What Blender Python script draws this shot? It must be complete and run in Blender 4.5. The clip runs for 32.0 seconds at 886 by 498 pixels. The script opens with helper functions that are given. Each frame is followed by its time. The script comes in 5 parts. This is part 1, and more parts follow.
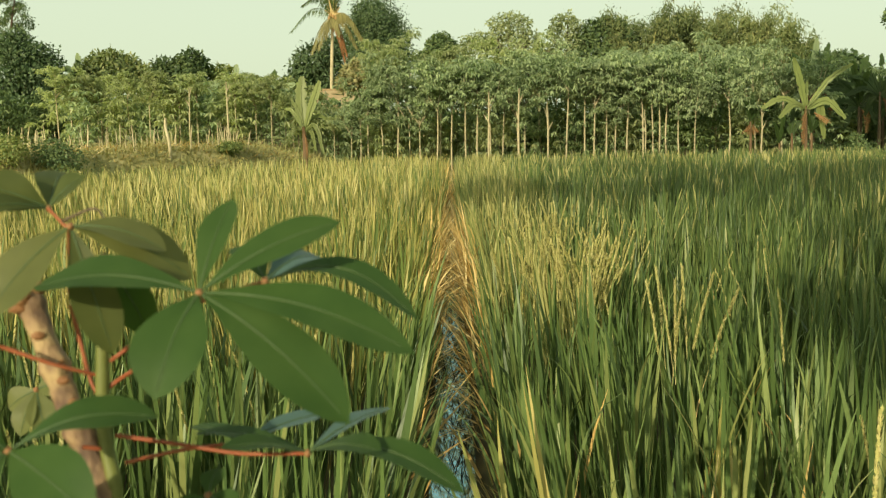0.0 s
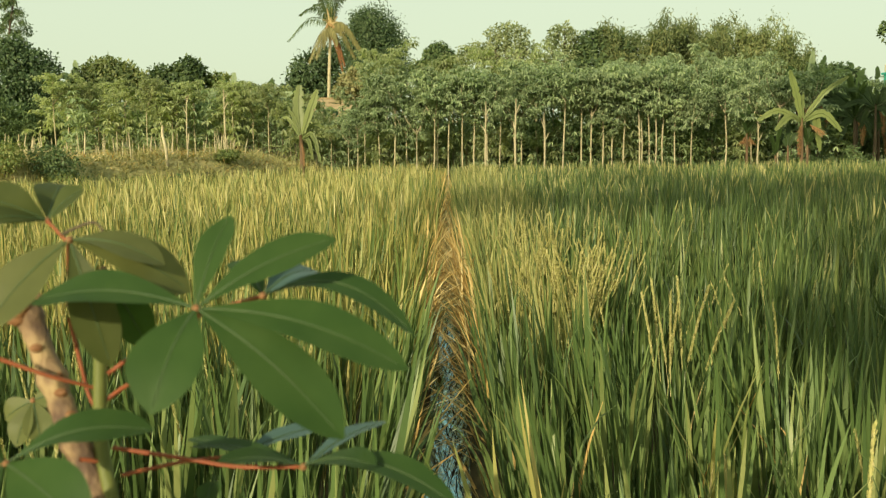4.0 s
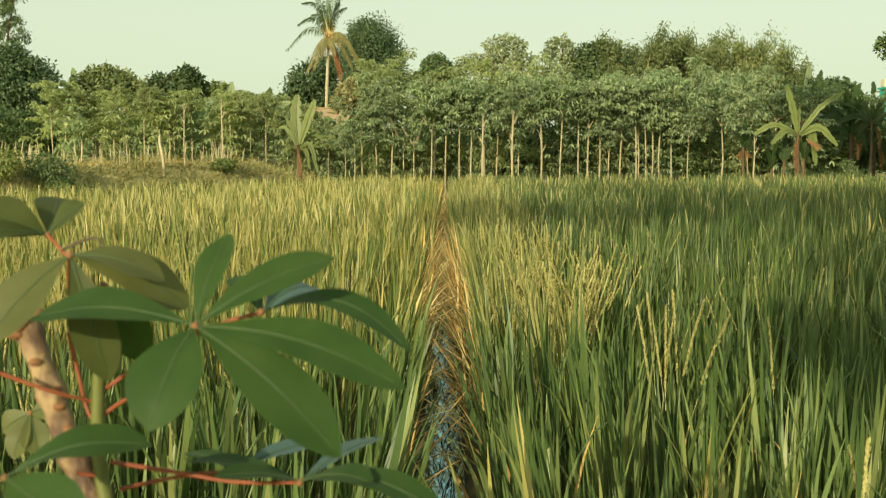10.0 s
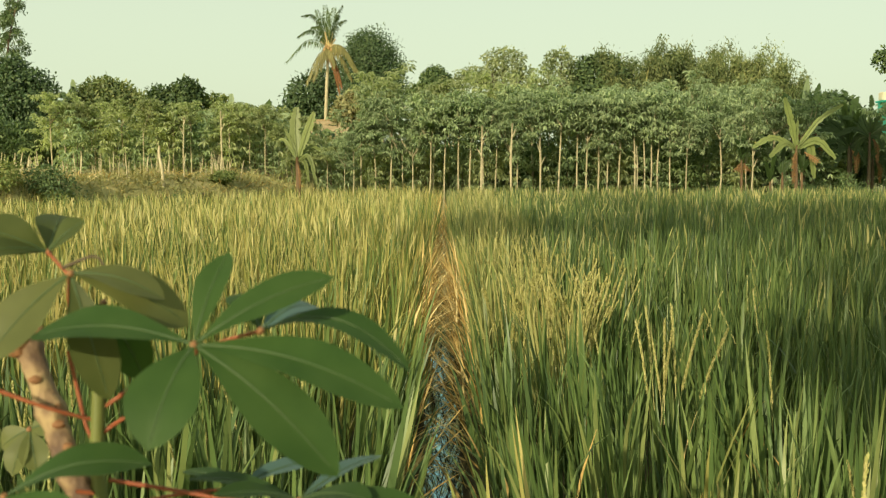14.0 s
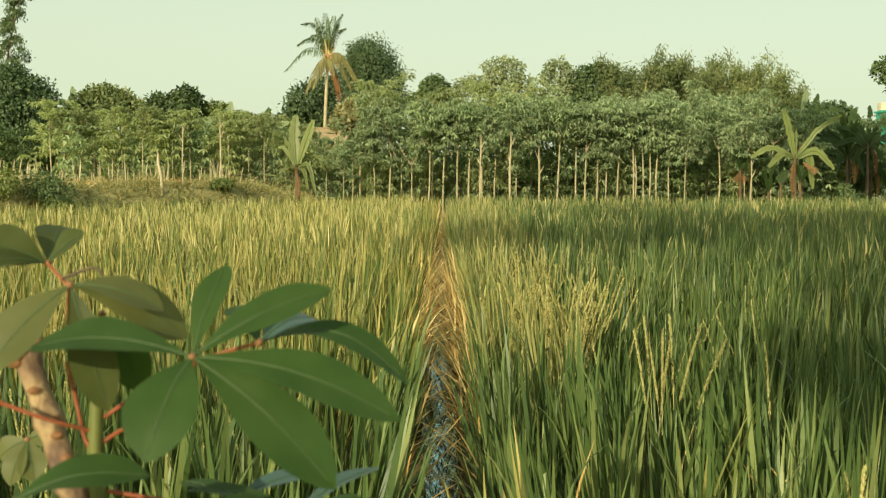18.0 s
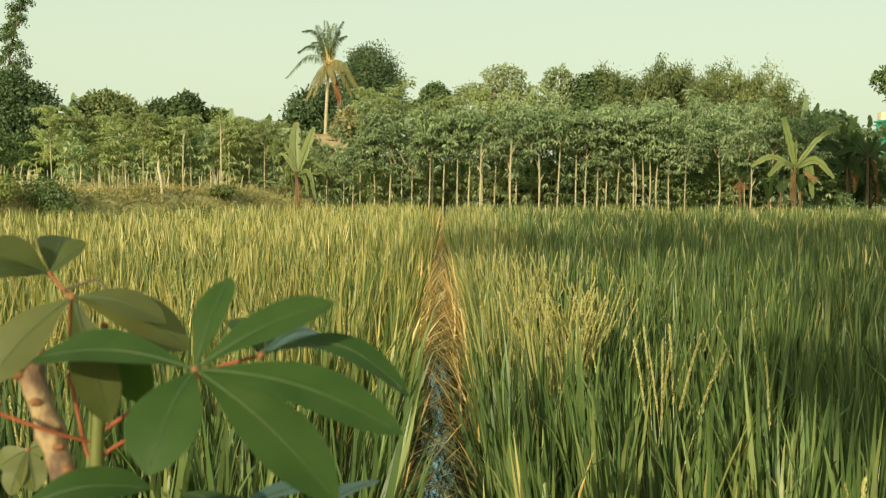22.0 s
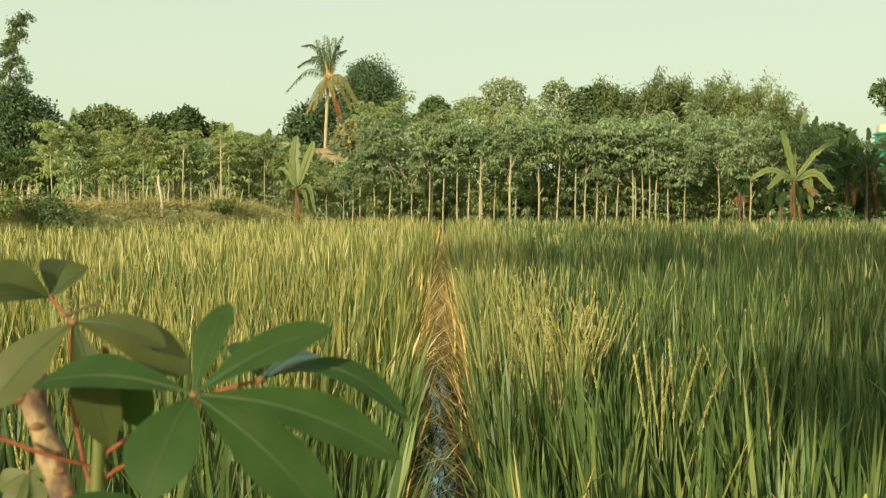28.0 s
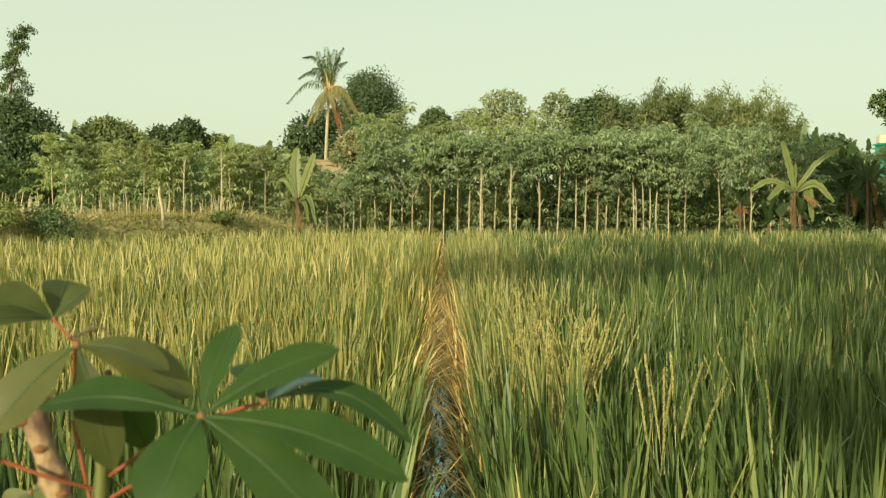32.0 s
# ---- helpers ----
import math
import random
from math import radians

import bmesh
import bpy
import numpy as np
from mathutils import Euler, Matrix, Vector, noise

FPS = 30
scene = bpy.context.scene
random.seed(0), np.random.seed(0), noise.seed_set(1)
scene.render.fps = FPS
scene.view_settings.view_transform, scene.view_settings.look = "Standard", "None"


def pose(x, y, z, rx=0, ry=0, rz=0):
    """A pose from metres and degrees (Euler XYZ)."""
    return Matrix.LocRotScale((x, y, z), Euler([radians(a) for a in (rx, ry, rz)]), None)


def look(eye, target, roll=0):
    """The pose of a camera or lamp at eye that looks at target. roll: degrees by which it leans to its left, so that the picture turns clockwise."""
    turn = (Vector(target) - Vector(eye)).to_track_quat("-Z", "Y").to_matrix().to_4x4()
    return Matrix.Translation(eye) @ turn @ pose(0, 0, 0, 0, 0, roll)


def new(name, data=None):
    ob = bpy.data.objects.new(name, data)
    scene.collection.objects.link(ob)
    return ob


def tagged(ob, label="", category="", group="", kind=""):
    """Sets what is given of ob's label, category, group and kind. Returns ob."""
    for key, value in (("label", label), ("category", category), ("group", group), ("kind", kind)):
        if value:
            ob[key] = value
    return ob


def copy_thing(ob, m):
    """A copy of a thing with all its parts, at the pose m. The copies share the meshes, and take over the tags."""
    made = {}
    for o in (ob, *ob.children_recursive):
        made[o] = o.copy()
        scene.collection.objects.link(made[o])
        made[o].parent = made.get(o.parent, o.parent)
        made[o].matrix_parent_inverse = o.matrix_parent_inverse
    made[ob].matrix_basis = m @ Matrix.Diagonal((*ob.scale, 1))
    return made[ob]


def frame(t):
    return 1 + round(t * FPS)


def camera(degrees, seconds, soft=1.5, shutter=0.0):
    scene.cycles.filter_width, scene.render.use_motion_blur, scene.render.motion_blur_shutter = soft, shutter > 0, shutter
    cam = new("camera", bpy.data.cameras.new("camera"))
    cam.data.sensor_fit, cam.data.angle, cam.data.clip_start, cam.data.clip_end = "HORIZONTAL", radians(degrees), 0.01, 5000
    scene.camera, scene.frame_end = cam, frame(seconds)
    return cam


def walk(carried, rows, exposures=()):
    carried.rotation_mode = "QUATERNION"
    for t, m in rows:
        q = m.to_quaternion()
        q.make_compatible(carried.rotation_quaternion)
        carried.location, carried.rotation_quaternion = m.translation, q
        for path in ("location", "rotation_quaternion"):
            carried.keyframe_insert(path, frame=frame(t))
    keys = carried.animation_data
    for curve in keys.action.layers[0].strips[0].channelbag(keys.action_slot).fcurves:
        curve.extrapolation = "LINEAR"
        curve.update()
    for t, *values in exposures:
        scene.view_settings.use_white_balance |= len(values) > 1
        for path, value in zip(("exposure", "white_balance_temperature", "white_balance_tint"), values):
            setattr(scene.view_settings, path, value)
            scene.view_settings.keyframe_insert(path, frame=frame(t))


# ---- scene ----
cam = camera(48, 32.0, soft=1.2)
cam.data.dof.use_dof, cam.data.dof.focus_distance, cam.data.dof.aperture_fstop = True, 4.6, 10.0
walk(cam, [
    (0, pose(-0.0000, 0.0000, 1.6300, 83.069, 1.011, 0.402)),
    (0.5, pose(0.0001, -0.0011, 1.6307, 83.108, 0.926, 0.371)),
    (1, pose(0.0001, -0.0020, 1.6318, 83.174, 0.814, 0.349)),
    (1.5, pose(0.0000, -0.0029, 1.6330, 83.281, 0.595, 0.342)),
    (2, pose(-0.0001, -0.0036, 1.6340, 83.381, 0.547, 0.303)),
    (2.5, pose(-0.0005, -0.0042, 1.6348, 83.445, 0.581, 0.256)),
    (3, pose(-0.0007, -0.0046, 1.6355, 83.506, 0.605, 0.244)),
    (3.5, pose(-0.0006, -0.0052, 1.6359, 83.552, 0.612, 0.232)),
    (5.5, pose(0.0001, -0.0074, 1.6373, 83.745, 0.503, 0.204)),
    (6, pose(0.0000, -0.0080, 1.6377, 83.788, 0.425, 0.200)),
    (6.5, pose(0.0000, -0.0087, 1.6381, 83.824, 0.237, 0.190)),
    (7, pose(0.0001, -0.0094, 1.6383, 83.871, 0.247, 0.170)),
    (7.5, pose(0.0001, -0.0101, 1.6384, 83.919, 0.119, 0.160)),
    (8, pose(0.0004, -0.0107, 1.6387, 83.946, 0.096, 0.149)),
    (8.5, pose(0.0003, -0.0112, 1.6399, 83.997, 0.033, 0.107)),
    (9, pose(-0.0004, -0.0118, 1.6418, 84.052, 0.007, 0.105)),
    (9.5, pose(-0.0014, -0.0123, 1.6432, 84.137, 0.024, 0.077)),
    (10, pose(-0.0016, -0.0128, 1.6437, 84.201, 0.094, 0.057)),
    (10.5, pose(-0.0017, -0.0131, 1.6446, 84.283, 0.024, 0.047)),
    (11, pose(-0.0017, -0.0134, 1.6456, 84.371, 0.003, 0.040)),
    (11.5, pose(-0.0017, -0.0139, 1.6467, 84.458, -0.008, 0.006)),
    (12, pose(-0.0017, -0.0144, 1.6478, 84.519, -0.008, 0.002)),
    (12.5, pose(-0.0018, -0.0150, 1.6488, 84.615, -0.010, 0.001)),
    (13, pose(-0.0018, -0.0155, 1.6492, 84.711, 0.000, -0.000)),
    (13.5, pose(-0.0018, -0.0159, 1.6494, 84.808, -0.003, -0.001)),
    (14, pose(-0.0017, -0.0162, 1.6501, 84.893, -0.016, -0.002)),
    (14.5, pose(-0.0017, -0.0167, 1.6507, 84.958, -0.100, -0.004)),
    (16.5, pose(-0.0011, -0.0189, 1.6532, 85.228, -0.260, -0.033)),
    (17, pose(-0.0011, -0.0193, 1.6536, 85.280, -0.258, -0.038)),
    (17.5, pose(-0.0012, -0.0195, 1.6539, 85.329, -0.258, -0.052)),
    (18, pose(-0.0016, -0.0194, 1.6545, 85.373, -0.267, -0.061)),
    (18.5, pose(-0.0020, -0.0193, 1.6553, 85.423, -0.260, -0.069)),
    (19, pose(-0.0026, -0.0193, 1.6562, 85.467, -0.272, -0.064)),
    (19.5, pose(-0.0029, -0.0194, 1.6570, 85.519, -0.262, -0.062)),
    (20, pose(-0.0030, -0.0196, 1.6577, 85.571, -0.265, -0.063)),
    (20.5, pose(-0.0031, -0.0199, 1.6580, 85.650, -0.324, -0.060)),
    (21, pose(-0.0032, -0.0202, 1.6584, 85.683, -0.328, -0.062)),
    (21.5, pose(-0.0034, -0.0204, 1.6591, 85.744, -0.355, -0.056)),
    (22, pose(-0.0036, -0.0205, 1.6599, 85.793, -0.512, -0.054)),
    (22.5, pose(-0.0037, -0.0206, 1.6600, 85.845, -0.600, -0.061)),
    (23, pose(-0.0034, -0.0209, 1.6600, 85.883, -0.580, -0.069)),
    (23.5, pose(-0.0033, -0.0213, 1.6603, 85.937, -0.515, -0.072)),
    (24, pose(-0.0034, -0.0218, 1.6614, 85.983, -0.503, -0.083)),
    (24.5, pose(-0.0035, -0.0223, 1.6633, 86.035, -0.435, -0.082)),
    (25, pose(-0.0034, -0.0228, 1.6650, 86.083, -0.457, -0.074)),
    (25.5, pose(-0.0032, -0.0233, 1.6662, 86.171, -0.374, -0.069)),
    (27.5, pose(-0.0027, -0.0255, 1.6692, 86.510, -0.346, -0.067)),
    (28, pose(-0.0025, -0.0258, 1.6697, 86.562, -0.345, -0.067)),
    (28.5, pose(-0.0022, -0.0259, 1.6706, 86.620, -0.205, -0.068)),
    (29, pose(-0.0027, -0.0260, 1.6720, 86.706, -0.231, -0.063)),
    (29.5, pose(-0.0035, -0.0262, 1.6735, 86.767, -0.269, -0.052)),
    (30, pose(-0.0039, -0.0264, 1.6748, 86.819, -0.266, -0.050)),
    (30.5, pose(-0.0039, -0.0265, 1.6761, 86.910, -0.281, -0.045)),
    (31, pose(-0.0040, -0.0266, 1.6774, 87.006, -0.287, -0.036)),
    (31.5, pose(-0.0043, -0.0268, 1.6788, 87.107, -0.285, -0.038)),
    (32, pose(-0.0044, -0.0270, 1.6798, 87.190, -0.254, -0.039)),
], exposures=[(0, 0.0, 7000, 2), (32, 0.0, 7000, 2)])

# ---- light: a low sun behind the camera and a hazy bright sky ----
SUN = Vector((-0.42, -0.84, 0.36)).normalized()
world = bpy.data.worlds.new("sky")
scene.world = world
world.use_nodes = True
wn, wl = world.node_tree.nodes, world.node_tree.links
sky = wn.new("ShaderNodeTexSky")
sky.sky_type, sky.sun_disc = "NISHITA", False
sky.sun_elevation, sky.sun_rotation = math.asin(SUN.z), math.atan2(SUN.x, SUN.y)
sky.dust_density, sky.air_density = 3.0, 1.0
sky_gain = wn.new("ShaderNodeVectorMath")
sky_gain.operation = "SCALE"
sky_gain.inputs["Scale"].default_value = 0.14
haze = wn.new("ShaderNodeMix")
haze.data_type = "RGBA"
wtex = wn.new("ShaderNodeTexCoord")
wsep = wn.new("ShaderNodeSeparateXYZ")
thin = wn.new("ShaderNodeMapRange")
thin.inputs["From Min"].default_value, thin.inputs["From Max"].default_value = 0.12, 0.9
thin.inputs["To Min"].default_value, thin.inputs["To Max"].default_value = 0.82, 0.42
wl.new(wtex.outputs["Generated"], wsep.inputs[0])
wl.new(wsep.outputs["Z"], thin.inputs["Value"])
wl.new(thin.outputs[0], haze.inputs["Factor"])
haze.inputs["B"].default_value = (0.80, 0.90, 0.70, 1)
wl.new(sky.outputs["Color"], sky_gain.inputs[0])
wl.new(sky_gain.outputs[0], haze.inputs["A"])
wl.new(haze.outputs["Result"], wn["Background"].inputs["Color"])
wn["Background"].inputs["Strength"].default_value = 1.0
sun = new("sun", bpy.data.lights.new("sun", "SUN"))
sun.data.energy, sun.data.angle, sun.data.color = 5.0, radians(0.6), (1.0, 0.87, 0.64)
sun.matrix_world = look(SUN * 50, (0, 0, 0))


# ---- materials ----
def material(name):
    m = bpy.data.materials.new(name)
    m.use_nodes = True
    return m, m.node_tree.nodes, m.node_tree.links, m.node_tree.nodes["Principled BSDF"]


def ramp_node(n, stops):
    r = n.new("ShaderNodeValToRGB")
    while len(r.color_ramp.elements) < len(stops):
        r.color_ramp.elements.new(0.5)
    for e, (p, c) in zip(r.color_ramp.elements, stops):
        e.position, e.color = p, (*c, 1)
    return r


def leafy(name, stops, back, gloss=0.5, patch=1.5, patch_amount=0.5, see=0.35, spec=0.3):
    """Foliage: each leaf its own tone out of stops, larger patches over them, and light that shines through."""
    m, n, l, b = material(name)
    geo = n.new("ShaderNodeNewGeometry")
    obj = n.new("ShaderNodeObjectInfo")
    noi = n.new("ShaderNodeTexNoise")
    noi.inputs["Scale"].default_value = patch
    noi.inputs["Detail"].default_value = 3
    l.new(geo.outputs["Position"], noi.inputs["Vector"])
    add = n.new("ShaderNodeMath")
    add.operation = "MULTIPLY_ADD"
    add.inputs[1].default_value = 1 - patch_amount
    mul = n.new("ShaderNodeMath")
    mul.operation = "MULTIPLY"
    mul.inputs[1].default_value = patch_amount
    l.new(noi.outputs["Fac"], mul.inputs[0])
    l.new(geo.outputs["Random Per Island"], add.inputs[0])
    l.new(mul.outputs[0], add.inputs[2])
    ramp = ramp_node(n, stops)
    l.new(add.outputs[0], ramp.inputs[0])
    hue = n.new("ShaderNodeHueSaturation")
    val = n.new("ShaderNodeMath")
    val.operation = "MULTIPLY_ADD"
    val.inputs[1].default_value, val.inputs[2].default_value = 0.3, 0.85
    l.new(obj.outputs["Random"], val.inputs[0])
    l.new(val.outputs[0], hue.inputs["Value"])
    l.new(ramp.outputs[0], hue.inputs["Color"])
    l.new(hue.outputs[0], b.inputs["Base Color"])
    b.inputs["Roughness"].default_value = gloss
    b.inputs["Specular IOR Level"].default_value = spec
    tr = n.new("ShaderNodeBsdfTranslucent")
    mix = n.new("ShaderNodeMixShader")
    mix.inputs[0].default_value = see
    tint = n.new("ShaderNodeMix")
    tint.data_type, tint.blend_type = "RGBA", "MULTIPLY"
    tint.inputs["Factor"].default_value = 1.0
    tint.inputs["B"].default_value = (*back, 1)
    l.new(hue.outputs[0], tint.inputs["A"])
    l.new(tint.outputs["Result"], tr.inputs["Color"])
    l.new(b.outputs[0], mix.inputs[1])
    l.new(tr.outputs[0], mix.inputs[2])
    l.new(mix.outputs[0], n["Material Output"].inputs["Surface"])
    return m


def rough(name, stops, scale=8.0, gloss=0.85, bump=0.3, stretch=(1, 1, 1), detail=6, spec=0.3):
    """Bark, soil, plaster and the like: two noises through a ramp, with relief."""
    m, n, l, b = material(name)
    tex = n.new("ShaderNodeTexCoord")
    mp = n.new("ShaderNodeMapping")
    mp.inputs["Scale"].default_value = stretch
    a = n.new("ShaderNodeTexNoise")
    a.inputs["Scale"].default_value, a.inputs["Detail"].default_value = scale, detail
    c = n.new("ShaderNodeTexNoise")
    c.inputs["Scale"].default_value, c.inputs["Detail"].default_value = scale / 7, 2
    mix = n.new("ShaderNodeMix")
    mix.inputs["Factor"].default_value = 0.45
    l.new(tex.outputs["Object"], mp.inputs["Vector"])
    l.new(mp.outputs[0], a.inputs["Vector"])
    l.new(mp.outputs[0], c.inputs["Vector"])
    l.new(a.outputs["Fac"], mix.inputs["A"])
    l.new(c.outputs["Fac"], mix.inputs["B"])
    ramp = ramp_node(n, stops)
    l.new(mix.outputs["Result"], ramp.inputs[0])
    l.new(ramp.outputs[0], b.inputs["Base Color"])
    bm = n.new("ShaderNodeBump")
    bm.inputs["Strength"].default_value = bump
    bm.inputs["Distance"].default_value = 0.02
    l.new(a.outputs["Fac"], bm.inputs["Height"])
    l.new(bm.outputs[0], b.inputs["Normal"])
    b.inputs["Roughness"].default_value = gloss
    b.inputs["Specular IOR Level"].default_value = spec
    return m


RICE_RIPE = leafy("ripening_rice_blade", [(0.15, (0.075, 0.125, 0.040)), (0.42, (0.15, 0.205, 0.060)), (0.58, (0.305, 0.30, 0.092)), (0.80, (0.54, 0.45, 0.175))], (1.1, 1.0, 0.5), 0.45, 0.5, 0.45, 0.22)
RICE_GREEN = leafy("green_rice_blade", [(0.15, (0.046, 0.084, 0.030)), (0.45, (0.102, 0.158, 0.049)), (0.70, (0.172, 0.228, 0.076)), (0.92, (0.39, 0.375, 0.15))], (1.1, 1.0, 0.5), 0.42, 0.5, 0.45, 0.15)
PANICLE = leafy("rice_panicle", [(0.2, (0.36, 0.37, 0.125)), (0.5, (0.48, 0.45, 0.175)), (0.8, (0.60, 0.54, 0.26))], (1, 0.9, 0.5), 0.6, 0.6, 0.4, 0.2)
STRAW = leafy("dry_straw", [(0.2, (0.47, 0.29, 0.09)), (0.5, (0.72, 0.50, 0.18)), (0.8, (0.88, 0.71, 0.36))], (1, 0.8, 0.5), 0.6, 3.0, 0.4, 0.2)
RICE_GOLD = leafy("gold_rice_blade", [(0.15, (0.11, 0.165, 0.05)), (0.42, (0.22, 0.265, 0.09)), (0.62, (0.38, 0.385, 0.145)), (0.88, (0.58, 0.51, 0.23))], (1.1, 1.0, 0.5), 0.45, 0.6, 0.45, 0.22)
STUBBLE = leafy("rotted_stem", [(0.2, (0.03, 0.025, 0.015)), (0.6, (0.07, 0.05, 0.025)), (0.9, (0.16, 0.11, 0.05))], (1, 0.8, 0.5), 0.7)
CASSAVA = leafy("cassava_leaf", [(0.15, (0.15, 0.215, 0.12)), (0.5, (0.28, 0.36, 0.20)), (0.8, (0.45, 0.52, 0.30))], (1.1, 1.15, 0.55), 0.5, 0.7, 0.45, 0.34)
# Lighter copy of the cassava leaf: sunlight is put into its colour.
LIT_CASSAVA = leafy("lit_cassava_foliage", [(0.15, (0.20, 0.25, 0.13)), (0.5, (0.36, 0.41, 0.215)), (0.8, (0.53, 0.56, 0.32))], (1.1, 1.15, 0.55), 0.5, 0.7, 0.5, 0.5)
DARKLEAF = leafy("dark_tree_leaf", [(0.15, (0.05, 0.088, 0.042)), (0.5, (0.11, 0.165, 0.07)), (0.85, (0.20, 0.255, 0.10))], (1.0, 1.1, 0.4), 0.5, 0.5, 0.5, 0.25)
OLIVELEAF = leafy("olive_bamboo_leaf", [(0.15, (0.09, 0.135, 0.06)), (0.5, (0.19, 0.24, 0.10)), (0.85, (0.37, 0.38, 0.17))], (1.0, 1.0, 0.4), 0.5, 0.5, 0.5)
BUSH = leafy("weed_leaf", [(0.15, (0.11, 0.17, 0.06)), (0.5, (0.23, 0.29, 0.10)), (0.85, (0.44, 0.42, 0.17))], (1.0, 1.0, 0.4), 0.6, 1.0, 0.5)
FEATHER = leafy("feathery_leaf", [(0.15, (0.17, 0.22, 0.12)), (0.5, (0.31, 0.36, 0.19)), (0.8, (0.46, 0.50, 0.28))], (1.1, 1.1, 0.5), 0.5, 0.7, 0.5, 0.4)
RUSSET = leafy("russet_leaf", [(0.15, (0.17, 0.19, 0.09)), (0.5, (0.30, 0.30, 0.14)), (0.8, (0.44, 0.39, 0.20))], (1.0, 0.9, 0.5), 0.5, 0.9, 0.5, 0.3)
DEEPLEAF = leafy("deep_green_tree_leaf", [(0.15, (0.04, 0.075, 0.038)), (0.5, (0.085, 0.135, 0.062)), (0.85, (0.16, 0.215, 0.095))], (1.0, 1.1, 0.4), 0.5, 0.4, 0.5, 0.25)
TRUNK = rough("pale_cassava_bark", [(0.3, (0.23, 0.195, 0.12)), (0.5, (0.42, 0.365, 0.23)), (0.7, (0.58, 0.51, 0.34))], 14, 0.85, 0.4, (1, 1, 0.3))
DARKBARK = rough("dark_bark", [(0.3, (0.06, 0.045, 0.03)), (0.6, (0.16, 0.12, 0.08)), (0.8, (0.25, 0.2, 0.14))], 10, 0.9, 0.5, (1, 1, 0.3))
def soil_by_height():
    """Dark mud low down in the paddy, dry grassy earth on the raised land."""
    m = SOIL
    n, l = m.node_tree.nodes, m.node_tree.links
    b = n["Principled BSDF"]
    was = b.inputs["Base Color"].links[0].from_socket
    geo = n.new("ShaderNodeNewGeometry")
    sep = n.new("ShaderNodeSeparateXYZ")
    rng_node = n.new("ShaderNodeMapRange")
    rng_node.inputs["From Min"].default_value, rng_node.inputs["From Max"].default_value = 0.12, 0.35
    mix = n.new("ShaderNodeMix")
    mix.data_type = "RGBA"
    noi = n.new("ShaderNodeTexNoise")
    noi.inputs["Scale"].default_value, noi.inputs["Detail"].default_value = 2.2, 8
    dry = ramp_node(n, [(0.3, (0.20, 0.21, 0.085)), (0.5, (0.37, 0.345, 0.155)), (0.7, (0.52, 0.46, 0.24))])
    l.new(geo.outputs["Position"], sep.inputs[0])
    l.new(geo.outputs["Position"], noi.inputs["Vector"])
    l.new(noi.outputs["Fac"], dry.inputs[0])
    l.new(sep.outputs["Z"], rng_node.inputs["Value"])
    l.new(rng_node.outputs[0], mix.inputs["Factor"])
    l.new(was, mix.inputs["A"])
    l.new(dry.outputs[0], mix.inputs["B"])
    l.new(mix.outputs["Result"], b.inputs["Base Color"])


SOIL = rough("wet_mud_and_grassy_soil", [(0.3, (0.035, 0.025, 0.014)), (0.5, (0.08, 0.065, 0.03)), (0.7, (0.15, 0.13, 0.05))], 3.0, 0.8, 0.5)
soil_by_height()


# ---- mesh helpers ----
def mesh_from(name, verts, quads, mat, smooth=True):
    """A mesh out of an array of corners and one of quads (a last corner of -1 makes a triangle)."""
    me = bpy.data.meshes.new(name)
    verts, quads = np.asarray(verts, np.float32), np.asarray(quads, np.int32)
    me.vertices.add(len(verts))
    me.vertices.foreach_set("co", verts.ravel())
    me.loops.add(quads.size)
    me.loops.foreach_set("vertex_index", quads.ravel())
    me.polygons.add(len(quads))
    me.polygons.foreach_set("loop_start", np.arange(len(quads), dtype=np.int32) * quads.shape[1])
    me.polygons.foreach_set("use_smooth", np.full(len(quads), smooth))
    me.materials.append(mat)
    me.update(calc_edges=True)
    return me


def piece(name, me, parent=None, label=""):
    ob = new(name, me)
    if parent is not None:
        ob.parent = parent
    if label:
        ob["label"] = label
    return ob


def thing(name, place, label, category, group="", kind=""):
    ob = new(name)
    ob.matrix_basis = place if isinstance(place, Matrix) else Matrix.Translation(place)
    return tagged(ob, label, category, group, kind)


